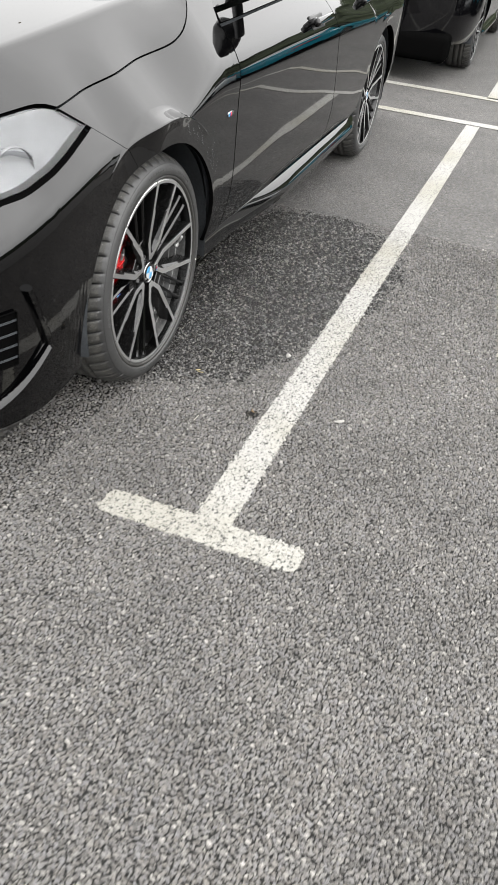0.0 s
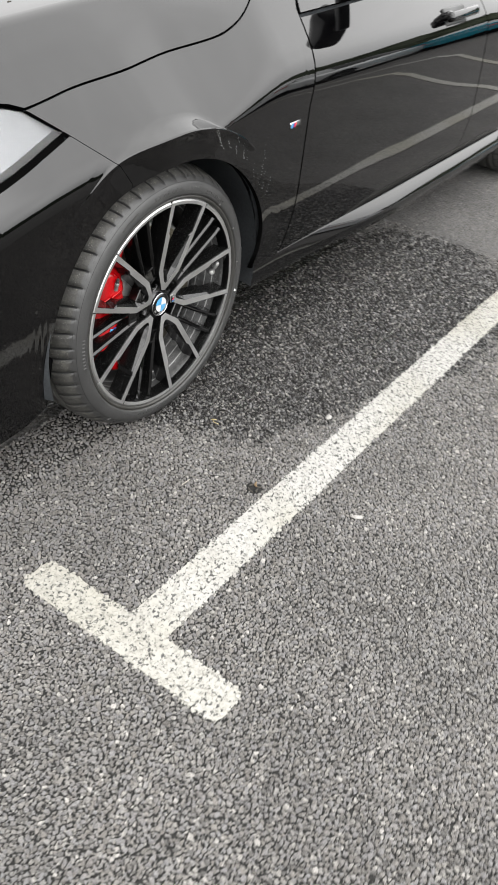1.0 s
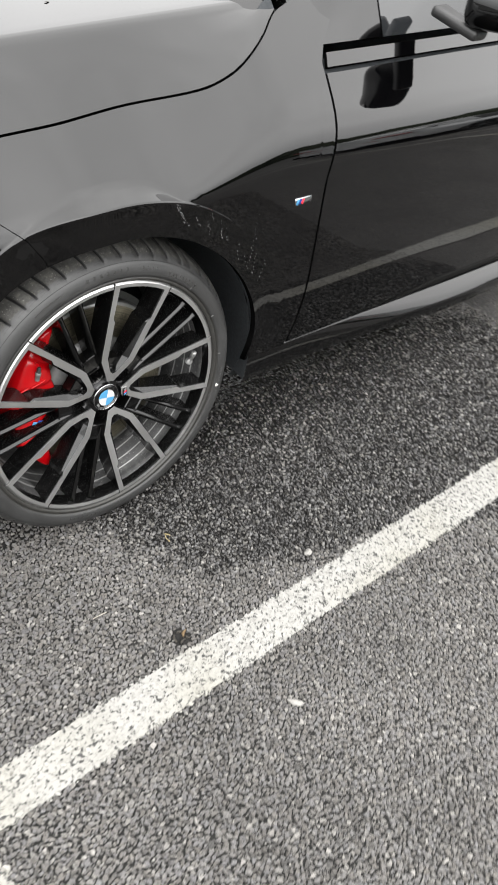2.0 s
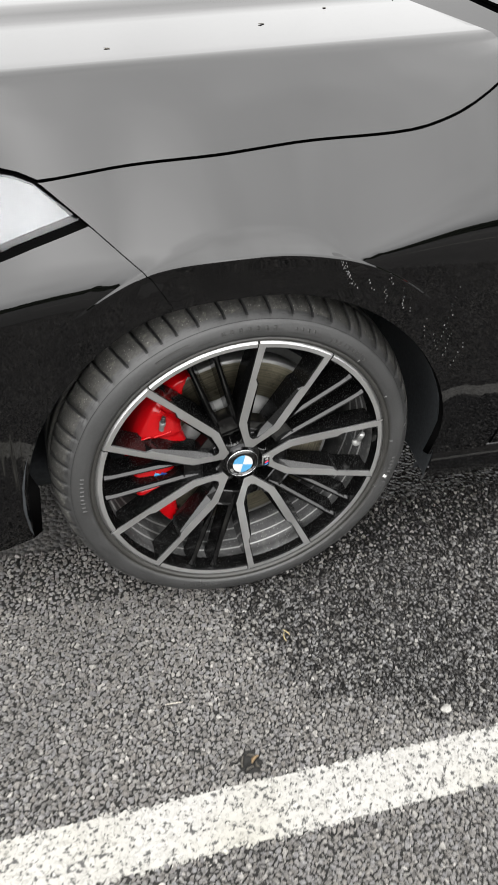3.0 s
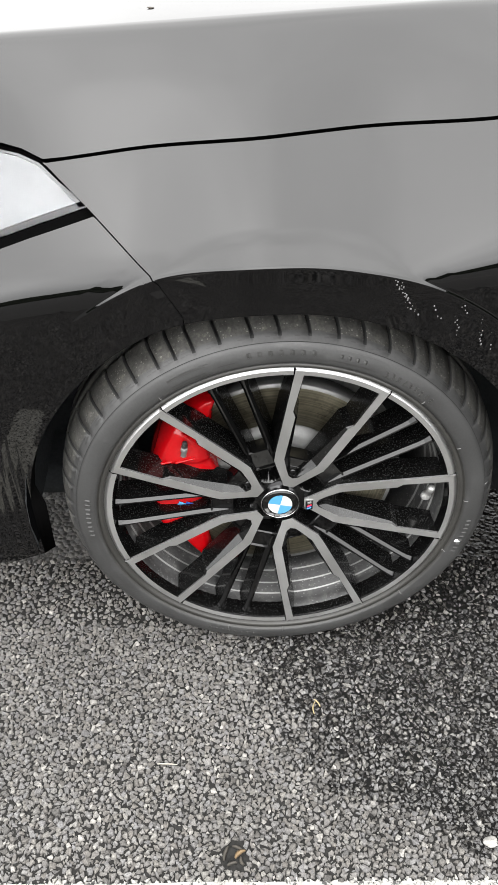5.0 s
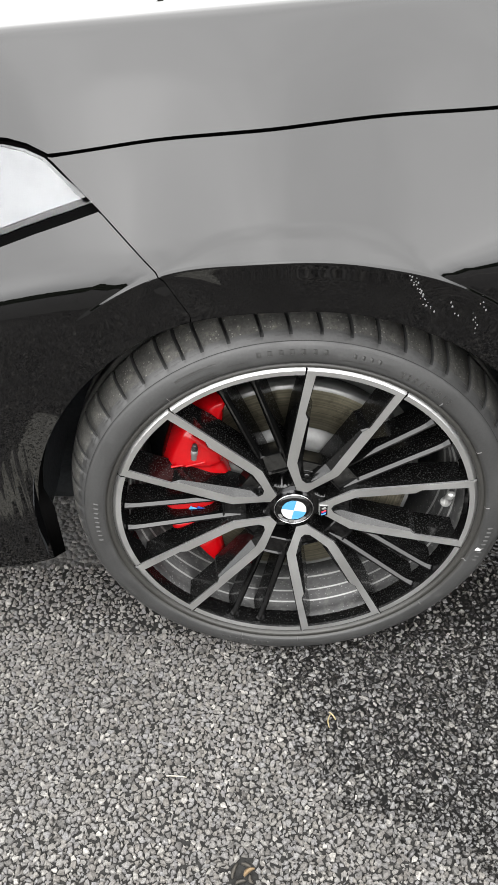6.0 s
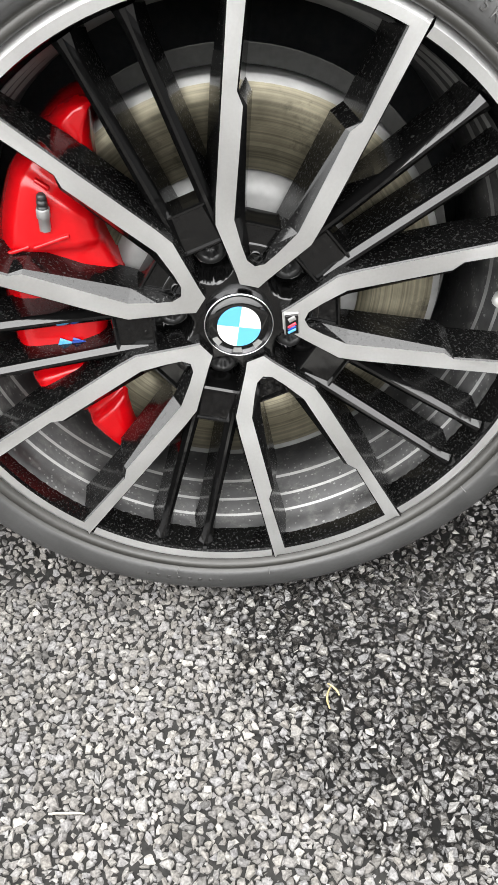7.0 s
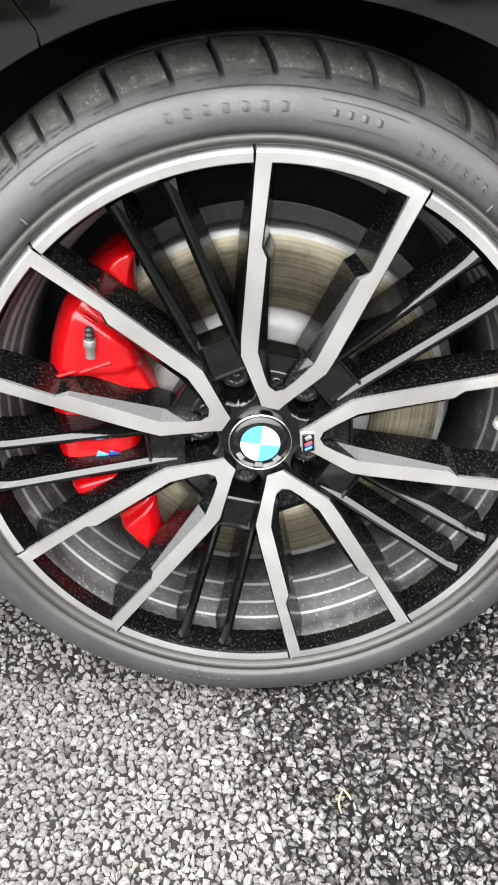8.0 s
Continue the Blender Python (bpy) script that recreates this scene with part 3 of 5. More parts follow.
def slot_angles():
    """The shoulder slots, at the uneven pitch of a quiet tyre."""
    pitch = [4.85, 4.8, 6.5, 7.7, 6.5, 7.0, 6.9, 6.45, 6.6, 7.2]
    out = [-33.9]
    for p in pitch:
        out.append(out[-1] + p)
    rest = [pitch[(3 * k) % 10] for k in range(46)]
    scale = (360 - sum(pitch)) / sum(rest)
    for p in rest[:-1]:
        out.append(out[-1] + p * scale)
    return out


SLOTS = slot_angles()


def tyre_mesh():
    """A low-profile tyre with shoulder slots, grooves, a rim guard and a flat where it stands on the ground."""
    verts, faces, slots = [], [], []
    angles = []
    for c, after in zip(SLOTS, SLOTS[1:] + [SLOTS[0] + 360]):
        angles += [(c - 0.45, 0), (c - 0.32, 1), (c + 0.32, 1), (c + 0.45, 0)]
        angles += [(c + 0.45 + (after - c - 0.9) * f, 0) for f in (0.33, 0.66)]
    n = len(TYRE)
    for a, cut in angles:
        for k, (r, y) in enumerate(TYRE):
            depth = 0.0
            if cut and 15 <= k <= 21:
                depth = (0.003, 0.006, 0.009, 0.009, 0.008, 0.0075, 0.0065)[k - 15]
            skew = 1.6 * ease(0.0, 0.055, y) - 0.4
            x, yy, z = polar(r - depth, a - skew, y + depth * 0.35)
            if z < -0.3095:
                z = -0.3095 - 0.08 * (-0.3095 - z)
                yy = yy - 0.004 if y < 0.03 else yy
            verts.append((x, yy, z))
    segs = len(angles)
    for s in range(segs):
        t = (s + 1) % segs
        for k in range(n - 1):
            faces.append((s * n + k, t * n + k, t * n + k + 1, s * n + k + 1))
            # slot walls and floors get the rubber with painted-in shade
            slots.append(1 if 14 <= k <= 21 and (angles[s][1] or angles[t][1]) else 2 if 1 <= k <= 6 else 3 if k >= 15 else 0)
    me = build_mesh("tyre", verts, faces, [M_TYRE, M_GROOVESHADE, M_RIMGROOVE, M_TREAD], slots)
    return me


def glyph(text):
    cu = bpy.data.curves.new("glyph", "FONT")
    cu.body = text
    cu.size = 1.0
    cu.extrude = 0.03
    cu.align_x = "CENTER"
    ob = bpy.data.objects.new("glyph", cu)
    me = ob.to_mesh()
    verts = [v.co.copy() for v in me.vertices]
    faces = [tuple(p.vertices) for p in me.polygons]
    ob.to_mesh_clear()
    bpy.data.objects.remove(ob)
    bpy.data.curves.remove(cu)
    return verts, faces


def wall_depth(r):
    t = sorted((a, c) for a, c in TYRE[:16])
    return lerp_table(t, r)


def sidewall_text_mesh(name, text, start, step, r0, size, mat):
    """Raised writing along an arc of the sidewall."""
    verts, faces = [], []
    for i, ch in enumerate(text):
        gv, gf = glyph(ch)
        ang = start + step * i
        base = len(verts)
        for v in gv:
            r = r0 + v.y * size
            a = ang + math.degrees(v.x * size / r0)
            verts.append(polar(r, a, wall_depth(r) - 0.0006 - v.z * 0.02))
        faces += [tuple(base + k for k in f)[::-1] for f in gf]
    return build_mesh(name, verts, faces, mat, smooth=False)


def sidewall_bar_mesh(name, bars, mat, proud=0.0011):
    """Raised plain bars that stand for maker's lettering: (start angle, end angle, inner radius, outer radius)."""
    verts, faces = [], []
    for a0, a1, r0, r1 in bars:
        n = max(2, int(abs(a1 - a0) / 1.5) + 1)
        m = 2 if r1 - r0 < 0.003 else 6
        rows = []
        for k in range(n + 1):
            a = a0 + (a1 - a0) * k / n
            row = []
            for s in range(m + 1):
                r = r0 + (r1 - r0) * s / m
                sunk = -0.0008 if m > 2 and (s in (0, m) or k in (0, n)) else proud
                verts.append(polar(r, a, wall_depth(r) - sunk))
                row.append(len(verts) - 1)
            rows.append(row)
        for k in range(n):
            for s in range(m):
                faces.append((rows[k][s], rows[k][s + 1], rows[k + 1][s + 1], rows[k + 1][s])[::-1])
    return build_mesh(name, verts, faces, mat, smooth=False)


def sector_mesh(name, r0, r1, a0, a1, y0, y1, mat, n=6):
    """A flat piece of a disc with thickness, from angle a0 to a1."""
    verts, faces = [], []
    for k in range(n + 1):
        a = a0 + (a1 - a0) * k / n
        for r, y in ((r0, y0), (r1, y0), (r1, y1), (r0, y1)):
            verts.append(polar(max(r, 0.0002), a, y))
    for k in range(n):
        for j in range(4):
            l = (j + 1) % 4
            faces.append((k * 4 + j, k * 4 + l, (k + 1) * 4 + l, (k + 1) * 4 + j))
    faces += [(0, 1, 2, 3), tuple(n * 4 + j for j in (3, 2, 1, 0))]
    return build_mesh(name, verts, faces, mat, smooth=False)


BARREL = [(0.2560, 0.006), (0.2440, 0.008), (0.2385, 0.030), (0.2375, 0.046), (0.2350, 0.047), (0.2340, 0.066), (0.2315, 0.067), (0.2300, 0.090), (0.2272, 0.091), (0.2240, 0.125), (0.2240, 0.190), (0.2330, 0.205), (0.2480, 0.210), (0.2500, 0.205), (0.2260, 0.190), (0.2280, 0.125)]
WHEEL = {}


def wheel_meshes():
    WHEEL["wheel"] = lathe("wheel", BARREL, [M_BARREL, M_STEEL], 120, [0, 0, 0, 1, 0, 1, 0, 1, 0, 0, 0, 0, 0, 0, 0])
    WHEEL["tyre"] = tyre_mesh()
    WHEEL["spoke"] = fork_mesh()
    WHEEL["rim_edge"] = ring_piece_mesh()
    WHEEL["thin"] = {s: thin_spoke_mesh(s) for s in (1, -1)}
    WHEEL["block"] = plateau_mesh([(0.1030, 9.0), (0.1030, -9.0), (0.0715, -11.5), (0.0715, 11.5)], 0.0262)
    WHEEL["web"] = plateau_mesh([(0.0840, 8.6), (0.0840, -8.6), (0.0590, -3.6), (0.0590, 3.6)], 0.0280)
    WHEEL["pin"] = lathe("web_hole", [(0.0001, 0.040), (0.0042, 0.040), (0.0044, 0.0225), (0.0054, 0.0222), (0.0060, 0.0260)], [M_LINER, M_GLOSS], 20, [0, 0, 1, 1])
    WHEEL["hub"] = hub_mesh()
    WHEEL["bolt"] = bolt_mesh()
    WHEEL["ring"] = lathe("cap_ring", [(0.0272, 0.022), (0.0275, 0.0200), (0.0281, 0.0197), (0.0287, 0.0215), (0.0292, 0.035)], M_CHROME, 64)
    WHEEL["cap"] = lathe("centre_cap", [(0.0001, 0.0188), (0.0180, 0.0196), (0.0272, 0.0212), (0.0276, 0.029)], M_GLOSS, 64)
    WHEEL["quarter"] = [sector_mesh("badge_quarter", 0.0, 0.0178, k * 90, k * 90 + 90, 0.0182, 0.0205, M_WHITE if k % 2 == 0 else M_BLUE, 10) for k in range(4)]
    WHEEL["badgebar"] = sector_mesh("badge_bar", 0.0200, 0.0245, -9, 9, 0.0192, 0.0215, M_STEEL, 4)
    WHEEL["size"] = sidewall_text_mesh("size_marking", "235/35R19", 25.6, 1.95, 0.2728, 0.0112, M_TYRETEXT)
    WHEEL["bars"] = []
    letters = [(-12.2 + 2.72 * k, -10.1 + 2.72 * k, 0.2778, 0.2856) for k in range(7)] + [(9.2, 22.0, 0.2745, 0.2752), (10.2, 22.6, 0.2888, 0.2895)]
    letters += [(11.4 + 2.15 * k, 13.1 + 2.15 * k, 0.2786, 0.2846) for k in range(4)] + [(-19.5, -15.0, 0.2760, 0.2772), (-33, -22, 0.2700, 0.2712), (-33, -23, 0.2740, 0.2752), (-34, -21, 0.2815, 0.2850)]
    letters += [(92 + 1.7 * k, 93.2 + 1.7 * k, 0.2740, 0.2830) for k in range(9)] + [(186 + 2.2 * k, 187.5 + 2.2 * k, 0.2740, 0.2785) for k in range(8)]
    letters += [(262 + 1.8 * k, 263.3 + 1.8 * k, 0.2735, 0.2825) for k in range(9)]
    for one in letters:
        WHEEL["bars"].append(sidewall_bar_mesh("maker_marking", [one], M_TYREMARK))
    ticks = []
    for c in SLOTS:
        a = c - 3.2
        ticks += [(a, a + 1.2, 0.2995, 0.3003), (a + 1.5, a + 2.9, 0.3000, 0.3007), (a + 0.4, a + 2.2, 0.3025, 0.3031)]
    WHEEL["ticks"] = sidewall_bar_mesh("shoulder_marking", ticks, M_TYREMARK)
    # a dark ring on the wall stands in for a shaded groove
    WHEEL["mould"] = sidewall_bar_mesh("mould_line", [(0, 360, 0.2941, 0.2947)], M_GROOVESHADE)
    whiskers = [(61.5, 0.2640), (84.0, 0.2640), (79.0, 0.2925), (107.0, 0.2605), (120.0, 0.2930), (131.0, 0.2630), (150.0, 0.2920), (173.3, 0.2920), (179.9, 0.2920), (176.4, 0.2640), (196.0, 0.2640), (40.0, 0.2645), (-38.0, 0.2645), (222.0, 0.2925)]
    WHEEL["whiskers"] = [sidewall_bar_mesh("vent_whisker", [(a, a + 0.16 + 0.004 * (k % 3), r, r + 0.0075)], M_WHISKER, 0.0016) for k, (a, r) in enumerate(whiskers)]
    WHEEL["dot"] = sidewall_bar_mesh("dot", [(100.3, 102.6, 0.2704, 0.2806)], M_DOT)
    WHEEL["valve"] = lathe("valve", [(0.0001, -0.028), (0.0034, -0.028), (0.0042, -0.026), (0.0042, -0.014), (0.0030, -0.013), (0.0030, -0.006), (0.0058, -0.005), (0.0060, 0.0)], M_VALVE, 14)


def wheel(car, x, detail=True, y=0.0, turned=False):
    """The alloy wheel and tyre under a car, facing outwards."""
    m = Matrix.Translation((x, y, 0.3115))
    if turned:
        m = m @ pose(0, 0, 0, 0, 0, 180)
    w = part("wheel", WHEEL["wheel"], car, "dusty grey alloy wheel barrel with stepped rings", m)
    part("tyre", WHEEL["tyre"], w, "low-profile black tyre with dusty slotted shoulder")
    for k in range(5):
        part("spoke", WHEEL["spoke"], w, "forked spoke with machined silver face and black flanks" if k == 0 else "", pose(0, 0, 0, 0, 16 + 72 * k, 0))
        part("rim_edge", WHEEL["rim_edge"], w, "machined silver rim edge" if k == 0 else "", pose(0, 0, 0, 0, 52 + 72 * k, 0))
        for s in (1, -1):
            part("thin_spoke", WHEEL["thin"][s], w, "slim gloss-black spoke" if k == 0 else "", pose(0, 0, 0, 0, 52 + 72 * k, 0))
        if detail:
            part("hub_block", WHEEL["block"], w, "", pose(0, 0, 0, 0, 52 + 72 * k, 0))
            part("fork_web", WHEEL["web"], w, "", pose(0, 0, 0, 0, 16 + 72 * k, 0))
            hx, _, hz = polar(0.0565, 16 + 72 * k, 0)
            part("web_hole", WHEEL["pin"], w, "", pose(hx, 0.0050, hz))
            bx, _, bz = polar(0.056, 52 + 72 * k, 0)
            part("lug_bolt", WHEEL["bolt"], w, "", pose(bx * 0.985, 0.053, bz * 0.985))
    part("hub_face", WHEEL["hub"], w, "gloss-black hub with five lug pits")
    part("centre_cap", WHEEL["cap"], w, "black centre cap")
    part("cap_ring", WHEEL["ring"], w, "thin chrome ring")
    for k in range(4):
        part("badge_quarter", WHEEL["quarter"][k], w, "blue badge quarter" if k % 2 else "white badge quarter", pose(0, 0, 0, 0, 10, 0))
    if detail:
        for a in (140, 186, 236):
            part("badge_bar", WHEEL["badgebar"], w, "", pose(0, 0, 0, 0, a, 0))
        part("size_marking", WHEEL["size"], w, "raised tyre size lettering")
        for one in WHEEL["bars"]:
            part("maker_marking", one, w)
        part("mould_line", WHEEL["mould"], w, "thin moulded line round the sidewall")
        tagged(part("shoulder_marking", WHEEL["ticks"], w), kind="stuff")
        part("dot", WHEEL["dot"], w, "white paint dot on the sidewall")
        for one in WHEEL["whiskers"]:
            part("vent_whisker", one, w)
        vx, _, vz = polar(0.2225, 89.5, 0)
        part("valve", WHEEL["valve"], w, "metal tyre valve", pose(vx, 0.040, vz - 0.006) @ pose(0, 0, 0, -62, 0, 0) @ Matrix.Diagonal((1.35, 1.35, 1.2, 1)))
        plate = part("logo_plate", rounded_box("logo_plate", (0.0105, 0.004, 0.0175), M_GLOSS, 0.0008), w, "small black logo plate with coloured stripes", pose(0.0430, 0.0195, -0.0008, 0, -2, 0))
        for i, mt in enumerate((M_BLUE, M_NAVY, M_BADGERED)):
            stripe = rounded_box("logo_stripe", (0.0072, 0.001, 0.0021), mt, 0.0002, 1)
            part("logo_stripe", stripe, w, "", pose(0.0430, 0.0172, -0.0062 + 0.0026 * i, 0, -28, 0))
        part("logo_frame", rounded_box("logo_frame", (0.0125, 0.003, 0.0195), M_STEEL, 0.001), w, "thin silver frame", pose(0.0430, 0.0206, -0.0008, 0, -2, 0))
        part("logo_stripe", rounded_box("logo_stripe", (0.0062, 0.001, 0.0040), M_STEEL, 0.0004, 1), w, "", pose(0.0430, 0.0172, 0.0046, 0, -28, 0))
    return w


CALIPER_IN = [(-150, 0.176), (-146, 0.174), (-140, 0.160), (-126, 0.130), (-115, 0.126), (-102, 0.117), (-82, 0.101), (-67, 0.098), (-60, 0.112), (-52, 0.132), (-47, 0.1406), (-42, 0.152), (-38, 0.1625), (-34, 0.177), (-30, 0.191), (-28, 0.1925)]
CALIPER_OUT = [(-150, 0.180), (-141, 0.194), (-123, 0.190), (-110, 0.1965), (-95, 0.1935), (-67, 0.1985), (-52, 0.2070), (-38, 0.2060), (-33, 0.2030), (-28, 0.1940)]


def caliper_face(a, f):
    """How far the caliper's face lies behind the rim plane at angle a and at the share f of its width."""
    y = 0.045
    y += 0.012 * ease(-46, -42, a) - 0.006 * ease(-40, -36, a)
    y -= 0.007 * ease(-64.5, -62.5, a + 16 * (f - 0.5)) * ease(-47, -51, a)
    y += 0.010 * ease(-62, -86, a)
    y -= 0.009 * ease(-86, -88, a) * ease(-122, -116, a)
    y += 0.010 * ease(-98, -100, a) * ease(-107, -105, a)
    y += 0.008 * ease(-112, -114, a) + 0.010 * ease(-124, -126, a) * ease(-130, -128, a)
    y -= 0.006 * ease(0.10, 0.30, f) * ease(0.95, 0.75, f)
    return y + 0.020 * max(0.0, (f - 0.86) / 0.14) ** 2 + 0.010 * max(0.0, (0.12 - f) / 0.12) ** 2


def caliper_mesh():
    """The red brake caliper: a thick curved casting with stepped facets, a narrow upper lug and a lower lug."""
    verts, faces, rows = [], [], []
    n = 122
    shares = [0.0, 0.03, 0.07, 0.12, 0.2, 0.3, 0.4, 0.5, 0.6, 0.7, 0.8, 0.87, 0.92, 0.96, 0.985, 1.0]
    for k in range(n + 1):
        a = -150 + 122 * k / n
        r_in, r_out = lerp_table(CALIPER_IN, a), lerp_table(CALIPER_OUT, a)
        row = []
        for fr, dy in [(0.0, 0.05)] + [(s, 0.0) for s in shares] + [(1.0, 0.05)]:
            end = 0.012 * max(0.0, 1 - k / 4) ** 2 + 0.012 * max(0.0, 1 - (n - k) / 4) ** 2
            verts.append(polar(r_in + (r_out - r_in) * fr, a, caliper_face(a, fr) + dy + end))
            row.append(len(verts) - 1)
        rows.append(row)
    m = len(rows[0])
    for k in range(n):
        for j in range(m - 1):
            faces.append((rows[k][j], rows[k][j + 1], rows[k + 1][j + 1], rows[k + 1][j])[::-1])
    faces += [tuple(rows[0]), tuple(rows[-1][::-1])]
    return build_mesh("brake_caliper", verts, faces, M_RED)


def brake(car, x):
    m = Matrix.Translation((x, 0, 0.3115))
    disc = part("brake_disc", lathe("brake_disc", [(0.108, 0.078), (0.110, 0.0735), (0.171, 0.0735), (0.1725, 0.0745), (0.1780, 0.0745), (0.1790, 0.0765), (0.1790, 0.1000), (0.110, 0.1010)], [M_DISC, M_STEEL], 120, [0, 0, 0, 1, 1, 1, 1]), car,
                "worn steel brake disc with tan bloom", m)
    part("disc_hat", lathe("disc_hat", [(0.020, 0.064), (0.092, 0.064), (0.101, 0.067), (0.108, 0.078)], M_DISCHAT, 96), disc, "light grey disc hat")
    cal = part("brake_caliper", caliper_mesh(), car, "glossy red brake caliper", m)
    screw = part("bleed_screw", lathe("bleed_screw", [(0.0001, -0.0085), (0.0050, -0.0085), (0.0054, -0.0078), (0.0054, -0.0010), (0.0045, 0.0), (0.0045, 0.010)], M_STEEL, 6), cal,
                 "steel bleed screw nut", pose(-0.1395, 0.0285, 0.0965) @ pose(0, 0, 0, -80, 6, 0))
    part("bleed_cap", lathe("bleed_cap", [(0.0001, -0.0195), (0.0026, -0.0195), (0.0034, -0.0185), (0.0036, -0.0160), (0.0031, -0.0155), (0.0031, -0.0148), (0.0039, -0.0143), (0.0041, -0.0115), (0.0035, -0.0111), (0.0035, -0.0103), (0.0043, -0.0098), (0.0043, -0.0084)], M_TRIM, 20),
         screw, "black ribbed rubber cap")
    part("disc_shield", lathe("disc_shield", [(0.150, 0.112), (0.1880, 0.112), (0.1915, 0.108), (0.1925, 0.108), (0.1900, 0.115), (0.150, 0.116)], M_SHIELD, 96), disc, "dull grey dust shield")
    for i, mt in enumerate((M_BLUE, M_NAVY)):
        part("caliper_stripe", rounded_box("caliper_stripe", (0.011, 0.001, 0.007), mt, 0.0003, 1), cal, "blue logo stripe", pose(-0.146 + 0.011 * i, caliper_face(-96, 0.45) - 0.0012, -0.0165, 0, 25, 0))
    for a, r0, ln, turn in ((-67, 0.180, 0.020, -14), (-61, 0.158, 0.030, -16), (-49, 0.182, 0.012, 40)):
        cx, _, cz = polar(r0, a, 0)
        part("caliper_rib", rounded_box("caliper_rib", (ln, 0.005, 0.0030), M_RED, 0.0012, 2), cal, "", pose(cx, caliper_face(a, (r0 - lerp_table(CALIPER_IN, a)) / 0.1) - 0.0005, cz, 0, turn, 0))


# ---- car body ----
ARCH_Z, ARCH_R = 0.300, 0.360


def front_curve(x):
    t = max(0.0, min(1.0, (-0.10 - x) / 0.72))
    return 0.9 * (1 - max(0.0, 1 - t ** 4.2) ** (1 / 4.2))


def rear_curve(x):
    t = max(0.0, min(1.0, (x - 2.75) / 0.96))
    return 0.93 * (1 - max(0.0, 1 - t ** 3.4) ** (1 / 3.4))


def side_y(x, z):
    """The body's flank: upright below the shoulder, leaning in above it, with flared arches."""
    ahead = 0.028 * ease(-0.02, -0.20, x)
    y = -0.030 + ahead + (0.8 - 0.5 * ease(-0.10, -0.34, x)) * max(0.0, 0.50 - z) ** 2
    y += 0.0035 * math.exp(-((z - 0.46) / 0.075) ** 2) * ease(0.60, 1.10, x) * ease(2.4, 2.1, x)
    u = z - 0.694 - 0.020 * ease(0.06, 0.40, x) + 0.35 * min(0.0, x) ** 2 + 0.024 * ease(-0.04, -0.20, x)
    slope = 1.02 - 0.08 * ease(0.05, 0.62, x) - 0.18 * ease(0.0, -0.34, x)
    slope *= 1 - ease(3.1, 3.55, x)
    span = 0.012 + 0.050 * ease(-0.04, -0.20, x) + 0.118 * ease(0.06, 0.40, x) - 0.08 * ease(1.5, 2.4, x)
    if u > 0:
        t = min(1.0, u / span)
        y += slope * (0.06 * u + 0.94 * (span * (t ** 3 - 0.5 * t ** 4) + max(0.0, u - span)))
    y += front_curve(x) + rear_curve(x)
    for cx in (0.0, 2.67):
        rho = math.hypot(x - cx, max(0.0, z - ARCH_Z))
        flare = -0.039 + ahead + 3.0 * max(0.0, rho - 0.4225) + 0.22 * max(0.0, 0.4225 - rho) + 0.95 * front_curve(x) + 0.9 * rear_curve(x) + 0.035 * ease(0.5, 0.2, z) * ease(-0.34, -0.10, x)
        flare += 0.0085 * ease(0.06, 0.17, abs(x - cx)) + 0.04 * ease(0.645, 0.55, z) * ease(0.08, 0.15, abs(x - cx))
        h = max(0.0, 0.004 - abs(y - flare)) / 0.004
        y = min(y, flare) - h * h * 0.001
    return y


def smooth_table(table, x):
    """A smooth curve through the table's points."""
    k = max(1, min(len(table) - 2, sum(1 for a, _ in table if a <= x)))
    (x0, y0), (x1, y1) = table[k - 1], table[k]
    xa, ya = table[max(0, k - 2)]
    xb, yb = table[min(len(table) - 1, k + 1)]
    m0, m1 = (y1 - ya) / (x1 - xa), (yb - y0) / (xb - x0)
    h = x1 - x0
    t = min(1.0, max(0.0, (x - x0) / h))
    return y0 * (1 + 2 * t) * (1 - t) ** 2 + h * m0 * t * (1 - t) ** 2 + y1 * t * t * (3 - 2 * t) + h * m1 * t * t * (t - 1)


SEAM = [(-0.40, 0.7665), (-0.2905, 0.7848), (-0.18, 0.8005), (-0.08, 0.8126), (0.03, 0.8238), (0.11, 0.8314), (0.17, 0.8379), (0.22, 0.8453), (0.26, 0.8545), (0.32, 0.8772), (0.40, 0.921), (0.455, 0.956), (0.60, 0.99), (0.80, 1.0)]
BONNET_LIP = [(-0.90, 0.62), (-0.82, 0.66), (-0.70, 0.735), (-0.58, 0.772), (-0.46, 0.788), (-0.40, 0.794), (-0.345, 0.7970), (-0.315, 0.7930), (-0.2905, 0.7848), (-0.27, 0.777)]


def seam_z(x):
    """The shut line between fender and bonnet, and the bonnet's edge above the headlamp."""
    return smooth_table(SEAM if x > -0.2905 else BONNET_LIP, x)


def arch_low(x, floor):
    for cx in (0.0, 2.67):
        if abs(x - cx) < ARCH_R:
            return ARCH_Z + math.sqrt(ARCH_R ** 2 - (x - cx) ** 2)
    return floor


def spread(a, b, n, *knots):
    """n even steps from a to b, with closer ones round the knots."""
    xs = [a + (b - a) * k / n for k in range(n + 1)]
    for kx in knots:
        xs += [kx + d for d in (-0.012, -0.005, -0.0015, 0.0, 0.0015, 0.006) if a < kx + d < b]
    return sorted(set(round(x, 5) for x in xs))


GAP = 0.0016
SEAM_LINE = [(-0.2906, 0.7825), (-0.234, 0.741), (-0.160, 0.683), (-0.1320, 0.6425)]


